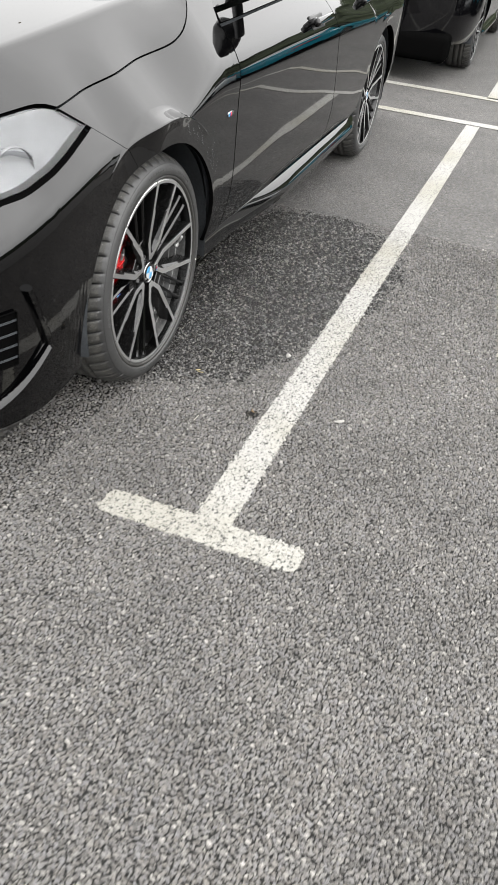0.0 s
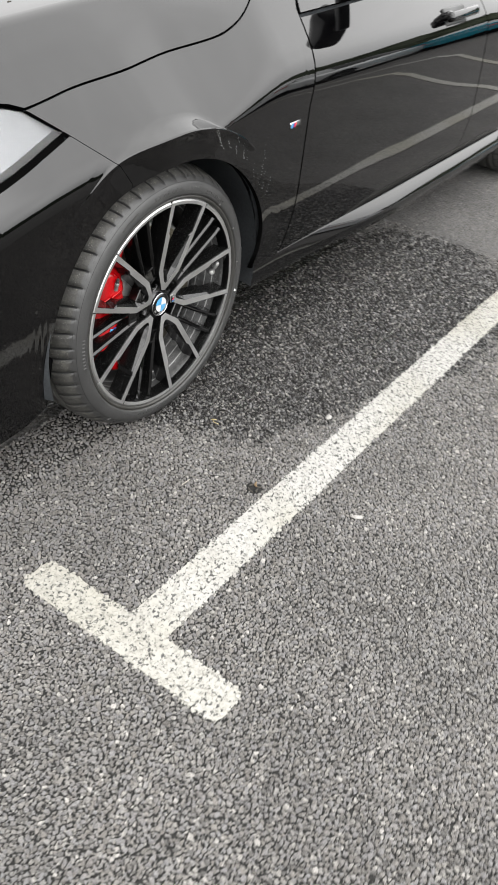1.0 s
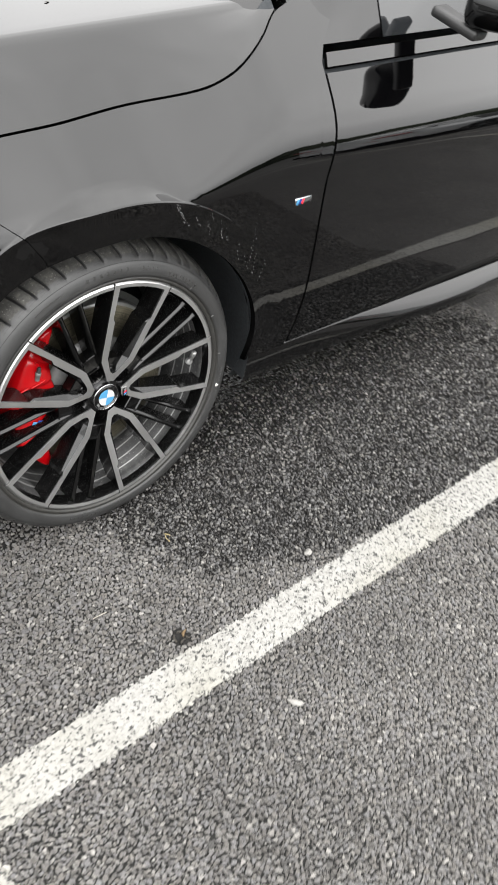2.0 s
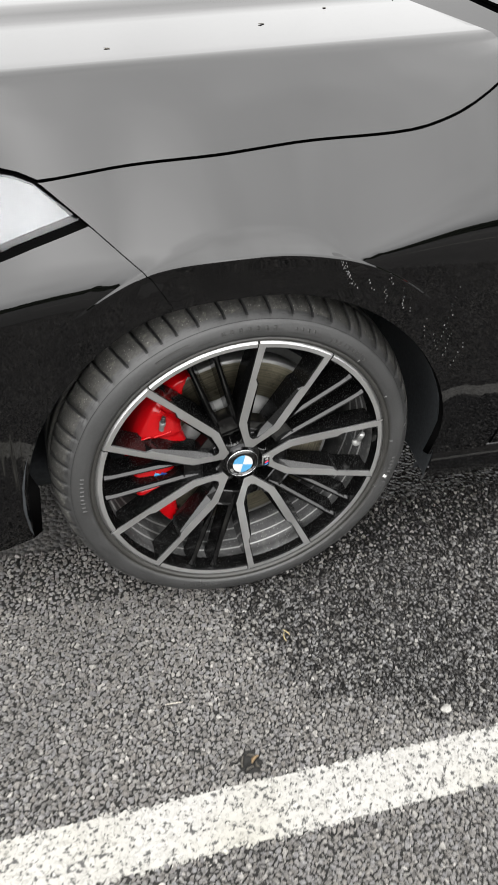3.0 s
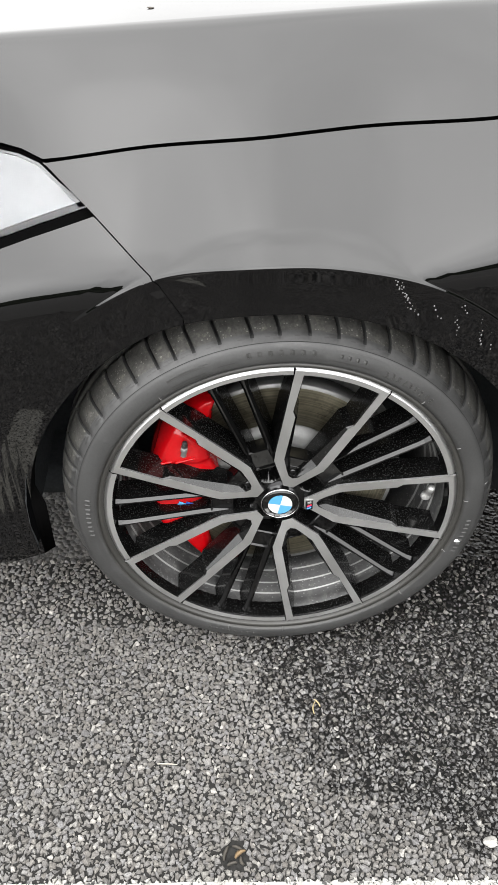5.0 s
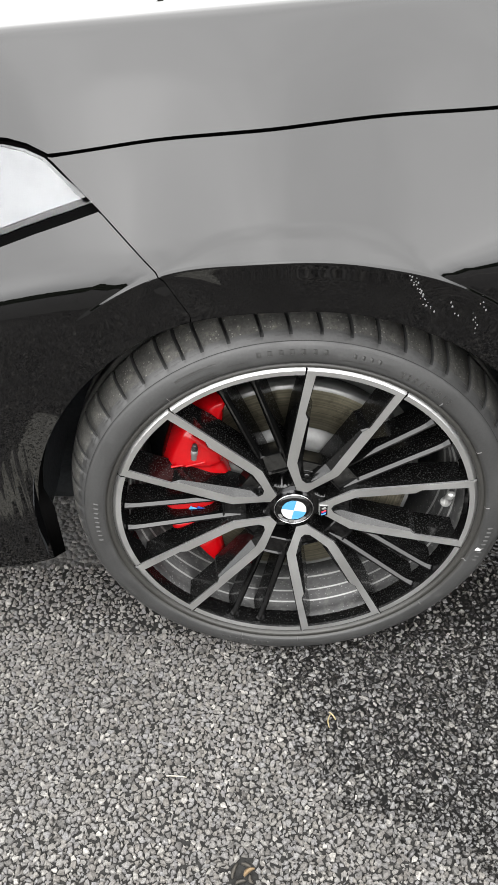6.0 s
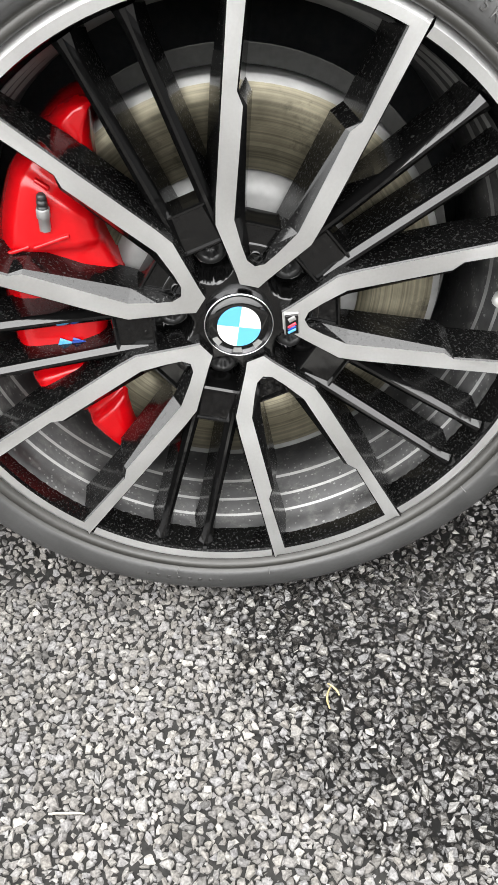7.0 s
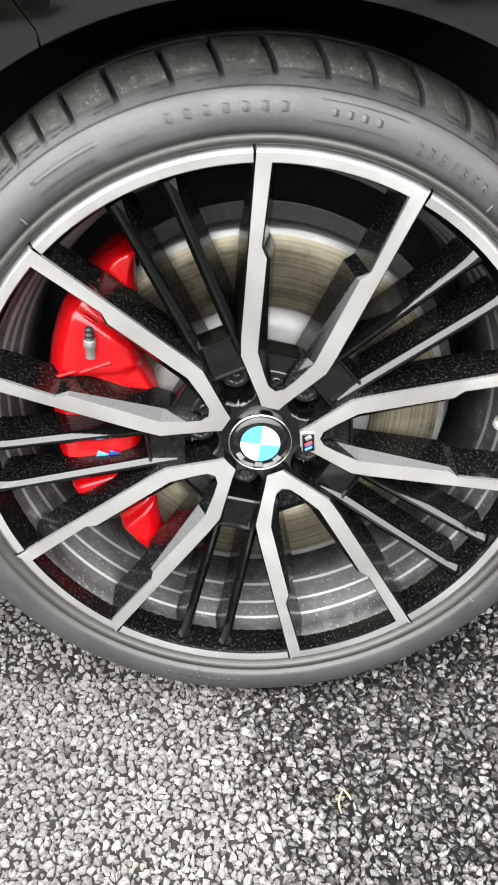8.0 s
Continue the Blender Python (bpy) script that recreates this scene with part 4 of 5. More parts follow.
RINGS = [0.360, 0.374, 0.390, 0.404, 0.413, 0.419, 0.4212, 0.4226, 0.4240, 0.4258, 0.4285, 0.433, 0.442]


def column(x, lo, hi, n, ringed):
    """Heights up a body column: the lower ones follow the wheel arch, the rest are even."""
    if not ringed:
        return [lo + (hi - lo) * k / (n - 1) for k in range(n)]
    step = 0.0005
    if hi - lo < 2.2 * step * n:
        return [lo + (hi - lo) * k / (n - 1) for k in range(n)]
    zs = []
    for k, r in enumerate(RINGS):
        z = ARCH_Z + math.sqrt(r * r - x * x) if r > abs(x) else lo + (ARCH_Z - lo) * k / len(RINGS)
        zs.append(min(max(z, lo + step * k), hi - step * (n - 1 - k)))
    rest = n - len(zs)
    top = zs[-1]
    return zs + [top + (hi - top) * (k + 1) / rest for k in range(rest)]


def apart(xs, least=0.0009):
    """Drops columns that stand closer together than the least step."""
    out = []
    for x in sorted(xs):
        if not out or x - out[-1] >= least:
            out.append(x)
    return out[:-1] + [max(xs)]


def fender_grid():
    rows = []
    for x in apart(spread(-0.292, 0.482, 150, 0.36, -0.132) + [-0.2152 + 0.0015 * k for k in range(60)]):
        lo = arch_low(x, 0.282)
        if x < -0.132:
            lo = lerp_table(SEAM_LINE, x) + 0.0009
        row = []
        for k in range(41):
            xx = x
            for _ in range(3):
                hi = seam_z(xx) - GAP
                z = column(x, lo, hi, 41, True)[k]
                xx = x + max(0.0, z - 0.69) * 0.22 * ease(0.25, 0.482, x) + max(0.0, z - 0.890) * 1.1 * ease(0.38, 0.482, x)
            row.append((xx, side_y(xx, z), z))
        rows.append(row)
    return rows


def lamp_low(x):
    return lerp_table([(-0.75, 0.600), (-0.60, 0.636), (-0.546, 0.654), (-0.495, 0.661), (-0.405, 0.686), (-0.348, 0.7048), (-0.3074, 0.7190), (-0.2748, 0.7292), (-0.234, 0.7418)], x)


def bumper_grid():
    rows = []
    xs = [-0.10 - 0.72 * math.sin(radians(a)) for a in range(88, 2, -2)] + [-0.43 + 0.004 * k for k in range(75)] + [-0.215 + 0.0015 * k for k in range(56)]
    xs = sorted(set([x for x in xs if x < -0.134] + [-0.4395, -0.4335, -0.4285, -0.4265, -0.4245, -0.4225, -0.4205, -0.4175, -0.372, -0.365, -0.361, -0.3595, -0.357, -0.352, -0.345, -0.1331]))
    for x in apart(xs):
        lo = arch_low(x, lerp_table([(-0.60, 0.145), (-0.50, 0.150), (-0.41, 0.176), (-0.36, 0.202)], x))
        hi = lamp_low(x) - 0.0025 if x < -0.233 else lerp_table(SEAM_LINE, x) - 0.0009
        rows.append([(x, side_y(x, z), z) for z in column(x, lo, hi, 41, True)])
    return rows


def lamp_grid(inset, push):
    rows = []
    xs = [-0.10 - 0.72 * math.sin(radians(a)) for a in range(66, 11, -2)] + [-0.236]
    for x in xs:
        x = min(x, -0.236 - inset * 1.2)
        lo = lamp_low(x) + inset * 3.0 if inset else lamp_low(x) - 0.014
        hi = min(seam_z(x), lerp_table([(-0.60, 0.90), (-0.34, 0.828), (-0.2906, 0.7835), (-0.234, 0.741)], x)) - GAP - inset * 2.0
        hi = max(hi, lo + 0.001)
        rows.append([(x, side_y(x, lo + (hi - lo) * k / 12) + push, lo + (hi - lo) * k / 12) for k in range(13)])
    return rows


def bonnet_grid():
    rows = []
    for i in range(49):
        f = i / 48
        row = []
        for j in range(41):
            w = j / 40
            end = 0.452 - 0.20 * w
            x = -0.70 + (end + 0.70) * f
            zs = seam_z(x) + GAP
            ys = side_y(x, zs)
            drop = 1.0 * max(0.0, -0.34 - x) ** 2
            zc = max(zs + 0.003, 0.9225 + 0.084 * x - drop)
            yc = max(0.190 + 0.5 * front_curve(x), ys + 0.012)
            table = [(0.0, ys, zs), (0.10, ys + (yc - ys) * 0.5, zs + (zc - zs) * 0.53), (0.235, yc - 0.006, zc - 0.0050), (0.25, yc, zc), (0.265, yc + 0.008, zc + 0.0012),
                     (0.50, yc + 0.21, zc + 0.016), (0.52, yc + 0.225, zc + 0.018), (0.58, yc + 0.265, zc + 0.032), (0.60, yc + 0.28, zc + 0.034), (1.0, max(0.87, yc + 0.3), zc + 0.045)]
            row.append((x, lerp_table([(a, c) for a, c, _ in table], w), lerp_table([(a, c) for a, _, c in table], w)))
        rows.append(row)
    return rows


def belt(x):
    return 0.866 + 0.028 * max(0.0, x - 0.5)


def door_edge(z):
    return 1.70 - 0.26 * max(0.0, z - 0.45)


def door_grid(rear):
    rows = []
    xs = spread(0.488, 1.70, 34) if not rear else spread(1.706, 2.60, 30, 2.31)
    for x in xs:
        row = []
        for k in range(31):
            f = k / 30
            lo = 0.290 if not rear else max(0.290, arch_low(x, 0.290))
            z = lo + (belt(x) - 0.004 - lo) * f
            if not rear:
                xx = x + max(0.0, z - 0.69) * 0.22 * ease(0.9, 0.488, x)
                xx += (door_edge(z) - 1.70) * ease(1.2, 1.70, x)
            else:
                xx = x + (door_edge(z) - 1.70) * ease(2.2, 1.706, x)
            row.append((xx, side_y(xx, z), z))
        rows.append(row)
    return rows


def quarter_grid():
    rows = []
    xs = sorted(set([2.606, 2.66, 2.72, 2.78, 2.86, 2.92, 2.97, 3.0, 3.015, 3.024, 3.029, 3.031, 3.04, 3.06, 3.1] + [2.75 + 0.96 * math.sin(radians(a)) ** 0.588 for a in range(12, 91, 3)]))
    for x in xs:
        lo = arch_low(x, 0.26)
        hi = belt(x) + 0.02 + 0.09 * ease(3.2, 3.65, x)
        rows.append([(x, min(0.868, side_y(x, lo + (hi - lo) * k / 22)), lo + (hi - lo) * k / 22) for k in range(23)])
    return rows


def skirt_grid():
    rows = []
    for k in range(37):
        x = 0.372 + (2.30 - 0.372) * k / 36
        p = 0.038 * ease(0.50, 1.20, x) * (1 - 0.5 * ease(2.2, 2.3, x))
        y0 = side_y(x, 0.286) + 0.004
        rows.append([(x, y, z) for y, z in ((y0 + 0.012, 0.2895), (y0 + 0.003, 0.286), (y0 - p * 0.16, 0.280), (y0 - p * 0.96, 0.250), (y0 - p, 0.245), (y0 - p + 0.002, 0.231), (y0 - p + 0.012, 0.205), (y0 + 0.05, 0.180))][::-1])
    return rows


def roof_z(x):
    return lerp_table([(0.30, 0.975), (0.55, 1.09), (0.85, 1.235), (1.10, 1.34), (1.35, 1.405), (1.8, 1.425), (2.3, 1.40), (2.7, 1.30), (3.05, 1.155), (3.30, 1.085), (3.62, 1.06)], x)


def rail_y(x):
    return lerp_table([(0.30, 0.24), (0.55, 0.225), (1.10, 0.250), (1.8, 0.25), (2.5, 0.26), (3.05, 0.24), (3.62, 0.22)], x)


def top_grid(x0, x1, n):
    rows = []
    for k in range(n + 1):
        x = x0 + (x1 - x0) * k / n
        z1, y0 = roof_z(x), rail_y(x)
        row = []
        for j in range(15):
            f = j / 14
            row.append((x, y0 + (0.87 - y0) * f, z1 - 0.045 * (1 - f) ** 2.5))
        rows.append(row)
    return rows


def glass_grid(x0, x1, n):
    rows = []
    for k in range(n + 1):
        x = x0 + (x1 - x0) * k / n
        zb, zt = belt(x) + 0.034, roof_z(x) - 0.05
        yb, yt = side_y(x, belt(x) + 0.028) + 0.014, rail_y(x)
        rows.append([(x, yb + (yt - yb) * j / 8 - 0.006 * math.sin(math.pi * j / 8), zb + (max(zt, zb + 0.004) - zb) * j / 8) for j in range(9)])
    return rows


def screen_grid():
    """The windscreen, which starts behind the bonnet's curved back edge."""
    rows = []
    for k in range(13):
        row = []
        for j in range(15):
            f = j / 14
            x0 = 0.505 - 0.20 * f
            x = x0 + (1.21 - x0) * k / 12
            y0 = 0.165 + (rail_y(1.21) - 0.165) * k / 12
            z0 = 0.962 + 0.042 * (1 - (1 - f) ** 2.5)
            z1 = roof_z(1.21) - 0.045 * (1 - f) ** 2.5
            row.append((x, y0 + (0.87 - y0) * f, z0 + (z1 - z0) * k / 12 + 0.03 * math.sin(math.pi * k / 12)))
        rows.append(row)
    return rows


def cowl_grid():
    """The black strip between bonnet and windscreen."""
    rows = []
    for j in range(15):
        f = j / 14
        y = 0.205 + (0.87 - 0.205) * f
        z = 0.962 + 0.042 * (1 - (1 - f) ** 2.5)
        rows.append([(0.454 - 0.20 * f, y, z - 0.034), (0.480 - 0.20 * f, y, z - 0.016), (0.507 - 0.20 * f, y, z)][::-1])
    return rows


def trim_grid():
    rows = []
    for k in range(25):
        x = 0.532 + (2.42 - 0.532) * k / 24
        z0 = belt(x) + 0.004
        rows.append([(x + 0.004 * j, side_y(x, z0 + 0.007 * j) - 0.002, z0 + 0.007 * j) for j in range(4)])
    return rows


def liner_mesh():
    verts, faces = [], []
    n = 26
    for k in range(n + 1):
        a = radians(-101 + 202 * k / n)
        for r, y in ((0.366, 0.004), (0.372, 0.020), (0.385, 0.10), (0.39, 0.30), (0.10, 0.32)):
            verts.append((r * math.sin(a), y, r * math.cos(a)))
    for k in range(n):
        for j in range(4):
            faces.append((k * 5 + j, k * 5 + j + 1, (k + 1) * 5 + j + 1, (k + 1) * 5 + j)[::-1])
    return build_mesh("arch_liner", verts, faces, M_LINER)


def mirrored(me):
    """The same panel for the other side of the car."""
    out = me.copy()
    out.transform(Matrix.Diagonal((1, -1, 1, 1)))
    out.transform(Matrix.Translation((0, 1.74, 0)))
    out.flip_normals()
    return out


def car(label, paint, detail=True):
    body = new("car")
    tagged(body, label, "car", kind="thing")
    panels = [("fender", sheet("fender", fender_grid(), paint), "glossy front fender with flared arch"),
              ("front_bumper", sheet("front_bumper", bumper_grid(), paint, 0.02), "glossy front bumper"),
              ("bonnet", sheet("bonnet", bonnet_grid(), paint, 0.016), "glossy creased bonnet"),
              ("front_door", sheet("front_door", door_grid(False), paint), "glossy front door"),
              ("rear_door", sheet("rear_door", door_grid(True), paint), "glossy rear door"),
              ("rear_fender", sheet("rear_fender", quarter_grid(), paint), "glossy rear fender"),
              ("side_skirt", sheet("side_skirt", skirt_grid(), paint, 0.0), "glossy side skirt"),
              ("roof", sheet("roof", top_grid(1.22, 2.40, 12), paint, 0.01), "glossy roof"),
              ("windscreen", sheet("windscreen", screen_grid(), M_WINDOW, 0.006), "dark windscreen"),
              ("rear_window", sheet("rear_window", top_grid(2.41, 3.02, 8), M_WINDOW, 0.006), "dark rear window"),
              ("boot_lid", sheet("boot_lid", top_grid(3.03, 3.60, 8), paint, 0.02), "glossy boot lid"),
              ("front_window", sheet("front_window", glass_grid(0.74, 1.60, 10), M_WINDOW, 0.005), "tinted side window"),
              ("rear_side_window", sheet("rear_side_window", glass_grid(1.66, 2.42, 10), M_WINDOW, 0.005), "tinted side window"),
              ("front_pillar", sheet("front_pillar", glass_grid(0.50, 0.735, 6), paint, 0.01), "glossy windscreen pillar"),
              ("middle_pillar", sheet("middle_pillar", glass_grid(1.603, 1.657, 2), M_TRIM, 0.01), "black door pillar"),
              ("rear_pillar", sheet("rear_pillar", glass_grid(2.425, 3.10, 8), paint, 0.01), "glossy rear pillar"),
              ("headlamp_bezel", sheet("headlamp_bezel", lamp_grid(0.0, 0.019), M_BEZEL_SHADE, 0.002), "black headlamp surround"),
              ("belt_trim", sheet("belt_trim", trim_grid(), paint, 0.008), "glossy strip under the side windows"),
              ("cowl", sheet("cowl", cowl_grid(), M_PAINT, 0.006), "gloss black cowl"),
              ("arch_liner", None, "")]
    for name, me, text in panels:
        if me is None:
            liner = liner_mesh()
            for cx in (0.0, 2.67):
                ob = part(name, liner, body, "black wheel arch liner", Matrix.Translation((cx, 0, ARCH_Z)))
                part(name, liner, body, "", Matrix.Translation((cx, 1.74, ARCH_Z)) @ pose(0, 0, 0, 0, 0, 180))
            continue
        ob = part(name, me, body, text)
        part(name, mirrored(me), body)
    # what closes the car behind the gaps and below
    inner = []
    for x in spread(0.37, 2.29, 20):
        inner.append([(x, side_y(x, z) + 0.022, z) for z in (0.20, 0.26, 0.30, 0.45, 0.60, 0.72, 0.84, belt(x) + 0.01)])
    me = sheet("inner_structure", inner, M_LINER, 0.0)
    part("inner_structure", me, body, "dark inner shell behind the panel gaps")
    part("inner_structure", mirrored(me), body)
    inner = []
    for x in spread(-0.62, 0.47, 24):
        inner.append([(x, side_y(x, z) + 0.024, z) for z in [max(arch_low(x, 0.3), 0.3) + 0.01 + (seam_z(x) + 0.008 - max(arch_low(x, 0.3), 0.3) - 0.01) * k / 6 for k in range(7)]] + [(x, side_y(x, seam_z(x)) + 0.05, seam_z(x) - 0.004)])
    me = sheet("inner_structure", inner, M_LINER, 0.0)
    part("inner_structure", me, body)
    part("inner_structure", mirrored(me), body)
    part("underbody", rounded_box("underbody", (4.1, 1.36, 0.06), M_LINER, 0.02), body, "dark underbody", pose(1.42, 0.87, 0.20))
    for name, x, w in (("engine_bay", -0.10, 0.75), ("cabin", 1.5, 1.50), ("boot", 3.05, 0.8)):
        part(name, rounded_box(name, (w, 1.0, 0.52), M_LINER, 0.03), body, "", pose(x, 0.87, 0.50))
    # enlarged black block, also stands in for the shade under the tail
    part("diffuser", rounded_box("diffuser", (0.30, 1.50, 0.20), M_BEZEL_SHADE, 0.05, 3), body, "black rear diffuser block that stands in for shade under the tail", pose(3.555, 0.87, 0.245))
    part("boot_strip", rounded_box("boot_strip", (0.02, 0.90, 0.016), M_CHROME, 0.005, 2), body, "thin chrome strip across the boot", pose(3.708, 0.87, 0.735))
    for y in (0.30, 1.44):
        part("tail_lamp", rounded_box("tail_lamp", (0.09, 0.40, 0.075), M_TAIL, 0.028, 3), body, "dark red tail lamp", pose(3.668, y, 0.820))
        part("rear_reflector", rounded_box("rear_reflector", (0.03, 0.20, 0.022), M_TAIL, 0.008, 2), body, "slim red reflector", pose(3.690, 0.87 + (y - 0.87) * 0.62, 0.575))
    wheel(body, 0.0, detail)
    wheel(body, 2.67, False)
    wheel(body, 0.0, False, 1.74, True)
    wheel(body, 2.67, False, 1.74, True)
    if detail:
        brake(body, 0.0)
        brake(body, 2.67)
    return body


from mathutils.bvhtree import BVHTree


# ---- ground ----
def ground_mesh():
    """One sheet to the horizon, finer under the cars."""
    ticks = [-400, -60, -12, -4, -1.5, 0, 1.5, 4, 12, 60, 400]
    verts = [(x + 1, y, -0.0110) for x in ticks for y in ticks]
    n = len(ticks)
    faces = [(i * n + j, (i + 1) * n + j, (i + 1) * n + j + 1, i * n + j + 1) for i in range(n - 1) for j in range(n - 1)]
    return build_mesh("ground", verts, faces, M_TAR, smooth=False)


tagged(new("ground", ground_mesh()), "grey chipped tarmac of a car park, partly wet", "tarmac", kind="structure")

SLOPE = -0.020
LINE_AT = lambda x: -0.4130 + SLOPE * (x + 0.52)


def line_near(x, y):
    """True inside the painted bay line or its cross bar, with a slightly ragged edge."""
    wob = 0.004 * noise.noise((x * 40, y * 40, 0)) + 0.003 * noise.noise((x * 110, y * 110, 3))
    if -0.56 < x < 3.9 and abs(y - LINE_AT(x)) < 0.0475 + wob:
        return 1
    dx, dy = abs(x + 0.571), abs(y + 0.396)
    if dx < 0.043 + wob and dy < 0.250 + wob:
        cx, cy = max(0.0, dx - 0.018), max(0.0, dy - 0.225)
        return 2 if cx * cx + cy * cy < (0.026 + wob) ** 2 else 0
    return 0


def flat_strip(name, pts, z, mat):
    """A painted strip with a little thickness from its outline."""
    n = len(pts)
    verts = [(x, y, z) for x, y in pts] + [(x, y, z - 0.003) for x, y in pts]
    faces = [tuple(range(n))] + [(k, k + n, (k + 1) % n + n, (k + 1) % n) for k in range(n)]
    return build_mesh(name, verts, faces, mat, smooth=False)


def strip_outline(x0, x1, half, n):
    up = [(x0 + (x1 - x0) * k / n, LINE_AT(x0 + (x1 - x0) * k / n) + half + 0.003 * noise.noise((k * 1.7, 1, 0))) for k in range(n + 1)]
    dn = [(x0 + (x1 - x0) * k / n, LINE_AT(x0 + (x1 - x0) * k / n) - half + 0.003 * noise.noise((k * 1.7, 5, 0))) for k in range(n + 1)]
    return dn + up[::-1]


LINES = "painted bay markings"
bay = new("bay_line", flat_strip("bay_line", strip_outline(-0.530, 3.86, 0.045, 120), -0.0056, M_LINE))
tagged(bay, "worn white painted bay line on the tarmac", "road marking", LINES, "structure")


bar_pts = []
for k in range(40):
    a = 2 * math.pi * k / 40
    bar_pts.append((-0.571 + math.copysign(0.016, math.cos(a)) + 0.025 * math.cos(a), -0.396 + math.copysign(0.223, math.sin(a)) + 0.025 * math.sin(a)))
bar = new("bay_bar", flat_strip("bay_bar", bar_pts, -0.0060, M_LINE))
tagged(bar, "white painted cross bar with rounded ends on the tarmac", "road marking", LINES, "structure")


def plain_strip(x0, y0, x1, y1, w, text):
    d = Vector((x1 - x0, y1 - y0, 0)).normalized()
    nx, ny = -d.y * w / 2, d.x * w / 2
    n = 40
    lo = [(x0 + (x1 - x0) * k / n - nx + 0.003 * noise.noise((k, 2, 0)), y0 + (y1 - y0) * k / n - ny) for k in range(n + 1)]
    hi = [(x0 + (x1 - x0) * k / n + nx + 0.003 * noise.noise((k, 9, 0)), y0 + (y1 - y0) * k / n + ny) for k in range(n + 1)]
    ob = new("bay_line", flat_strip("bay_line", lo + hi[::-1], -0.0060, M_LINE))
    tagged(ob, text, "road marking", LINES, "structure")


plain_strip(3.99, 3.6, 3.83, -8.0, 0.10, "white painted line along the bay ends")
plain_strip(4.93, 3.6, 4.70, -8.0, 0.10, "white painted line along the opposite bay ends")
for k in (-1.0, -2.0):
    plain_strip(-0.60, LINE_AT(0) + 2.42 * k, 3.8, LINE_AT(3.8) + 2.42 * k, 0.095, "white painted line of a neighbouring bay")
plain_strip(-0.60, LINE_AT(0) + 2.42, 3.8, LINE_AT(3.8) + 2.42, 0.095, "white painted line of a neighbouring bay")
for k in (0, -1, -2):
    plain_strip(4.86, -0.54 + 2.42 * k, 9.3, -0.60 + 2.42 * k, 0.10, "white painted line of an opposite bay")


# ---- cars ----
wheel_meshes()
main_car = car("glossy black car with forked alloy wheels and red brake calipers", M_PAINT)
far_car = car("dark parked car seen from behind in the opposite bay", M_DARKPAINT, False)
far_car.matrix_world = Matrix.Translation((8.75, 1.54, 0)) @ pose(0, 0, 0, 0, 0, 180)
teal_car = car("teal parked car mirrored in the black doors", M_TEAL, False)
teal_car.matrix_world = Matrix.Translation((11.6, -1.9, 0)) @ pose(0, 0, 0, 0, 0, 180)


silver_car = car("silver parked car mirrored in the black flank", M_SILVER, False)
silver_car.matrix_world = Matrix.Translation((8.7, -3.2, 0)) @ pose(0, 0, 0, 0, 0, 180)


def hedge_mesh(length, depth, height):
    """A tall clipped hedge with a ragged leafy skin."""
    verts, faces = [], []
    nu, section = int(length / 0.35), []
    for k in range(13):
        section.append((0.0, height * k / 12))
    section += [(depth * k / 4, height) for k in range(1, 5)] + [(depth, height * k / 6) for k in range(5, -1, -1)]
    m = len(section)
    for i in range(nu + 1):
        u = length * i / nu
        for d, z in section:
            w = noise.noise((u * 0.9, d, z * 0.9)) * 0.45 + noise.noise((u * 3.1, d * 3, z * 3.1)) * 0.22
            verts.append((u, d + (w if d < depth / 2 else -w), z + (w * 1.2 if z > height * 0.6 else 0)))
    for i in range(nu):
        for j in range(m - 1):
            faces.append((i * m + j, (i + 1) * m + j, (i + 1) * m + j + 1, i * m + j + 1))
    return build_mesh("hedge", verts, faces, M_HEDGE, smooth=False)


# unseen hedges, added so that the black paint mirrors a dark horizon
hedge = new("hedge", hedge_mesh(44, 1.6, 4.2))
hedge.matrix_world = Matrix.Translation((19.5, 20, -0.02)) @ pose(0, 0, 0, 0, 0, -90)
hedge_two = new("hedge", hedge_mesh(60, 1.6, 3.6))
hedge_two.matrix_world = Matrix.Translation((38, -23, -0.02)) @ pose(0, 0, 0, 0, 0, 180)
tagged(hedge_two, "long dark green hedge, unseen, added for the dark band in the paint", "hedge", kind="stuff")
tagged(hedge, "tall dark green hedge, unseen, added to darken the door reflections", "hedge", kind="stuff")


# ---- front details of the black car ----
lamp = part("headlamp", sheet("headlamp", lamp_grid(0.0035, 0.015), M_LAMP, 0.004), main_car, "silver headlamp interior")
lens = part("lens", sheet("lens", lamp_grid(0.0025, 0.0010), M_LENS, 0.003), lamp, "clear headlamp lens")
lens.visible_shadow = False
ring = lathe("light_ring", [(0.0415, 0.010), (0.0422, 0.002), (0.0435, 0.0), (0.0450, 0.002), (0.0456, 0.010)], M_LAMP, 48)
part("light_ring", ring, lamp, "pale ring of the daytime light", pose(-0.470, side_y(-0.470, 0.700) + 0.012, 0.700, 0, 0, -24))


def swept(name, path, section, mat):
    """A strip with the given (across, out) section along a path; across is taken along z and out along -y."""
    verts, faces = [], []
    m = len(section)
    for x, y, z, s in path:
        for du, dv in section:
            verts.append((x + du * s[0], y - dv * s[1], z + du * s[2]))
    for k in range(len(path) - 1):
        for j in range(m):
            l = (j + 1) % m
            faces.append((k * m + j, k * m + l, (k + 1) * m + l, (k + 1) * m + j))
    faces += [tuple(range(m)), tuple((len(path) - 1) * m + j for j in range(m - 1, -1, -1))]
    return build_mesh(name, verts, faces, mat, smooth=False)


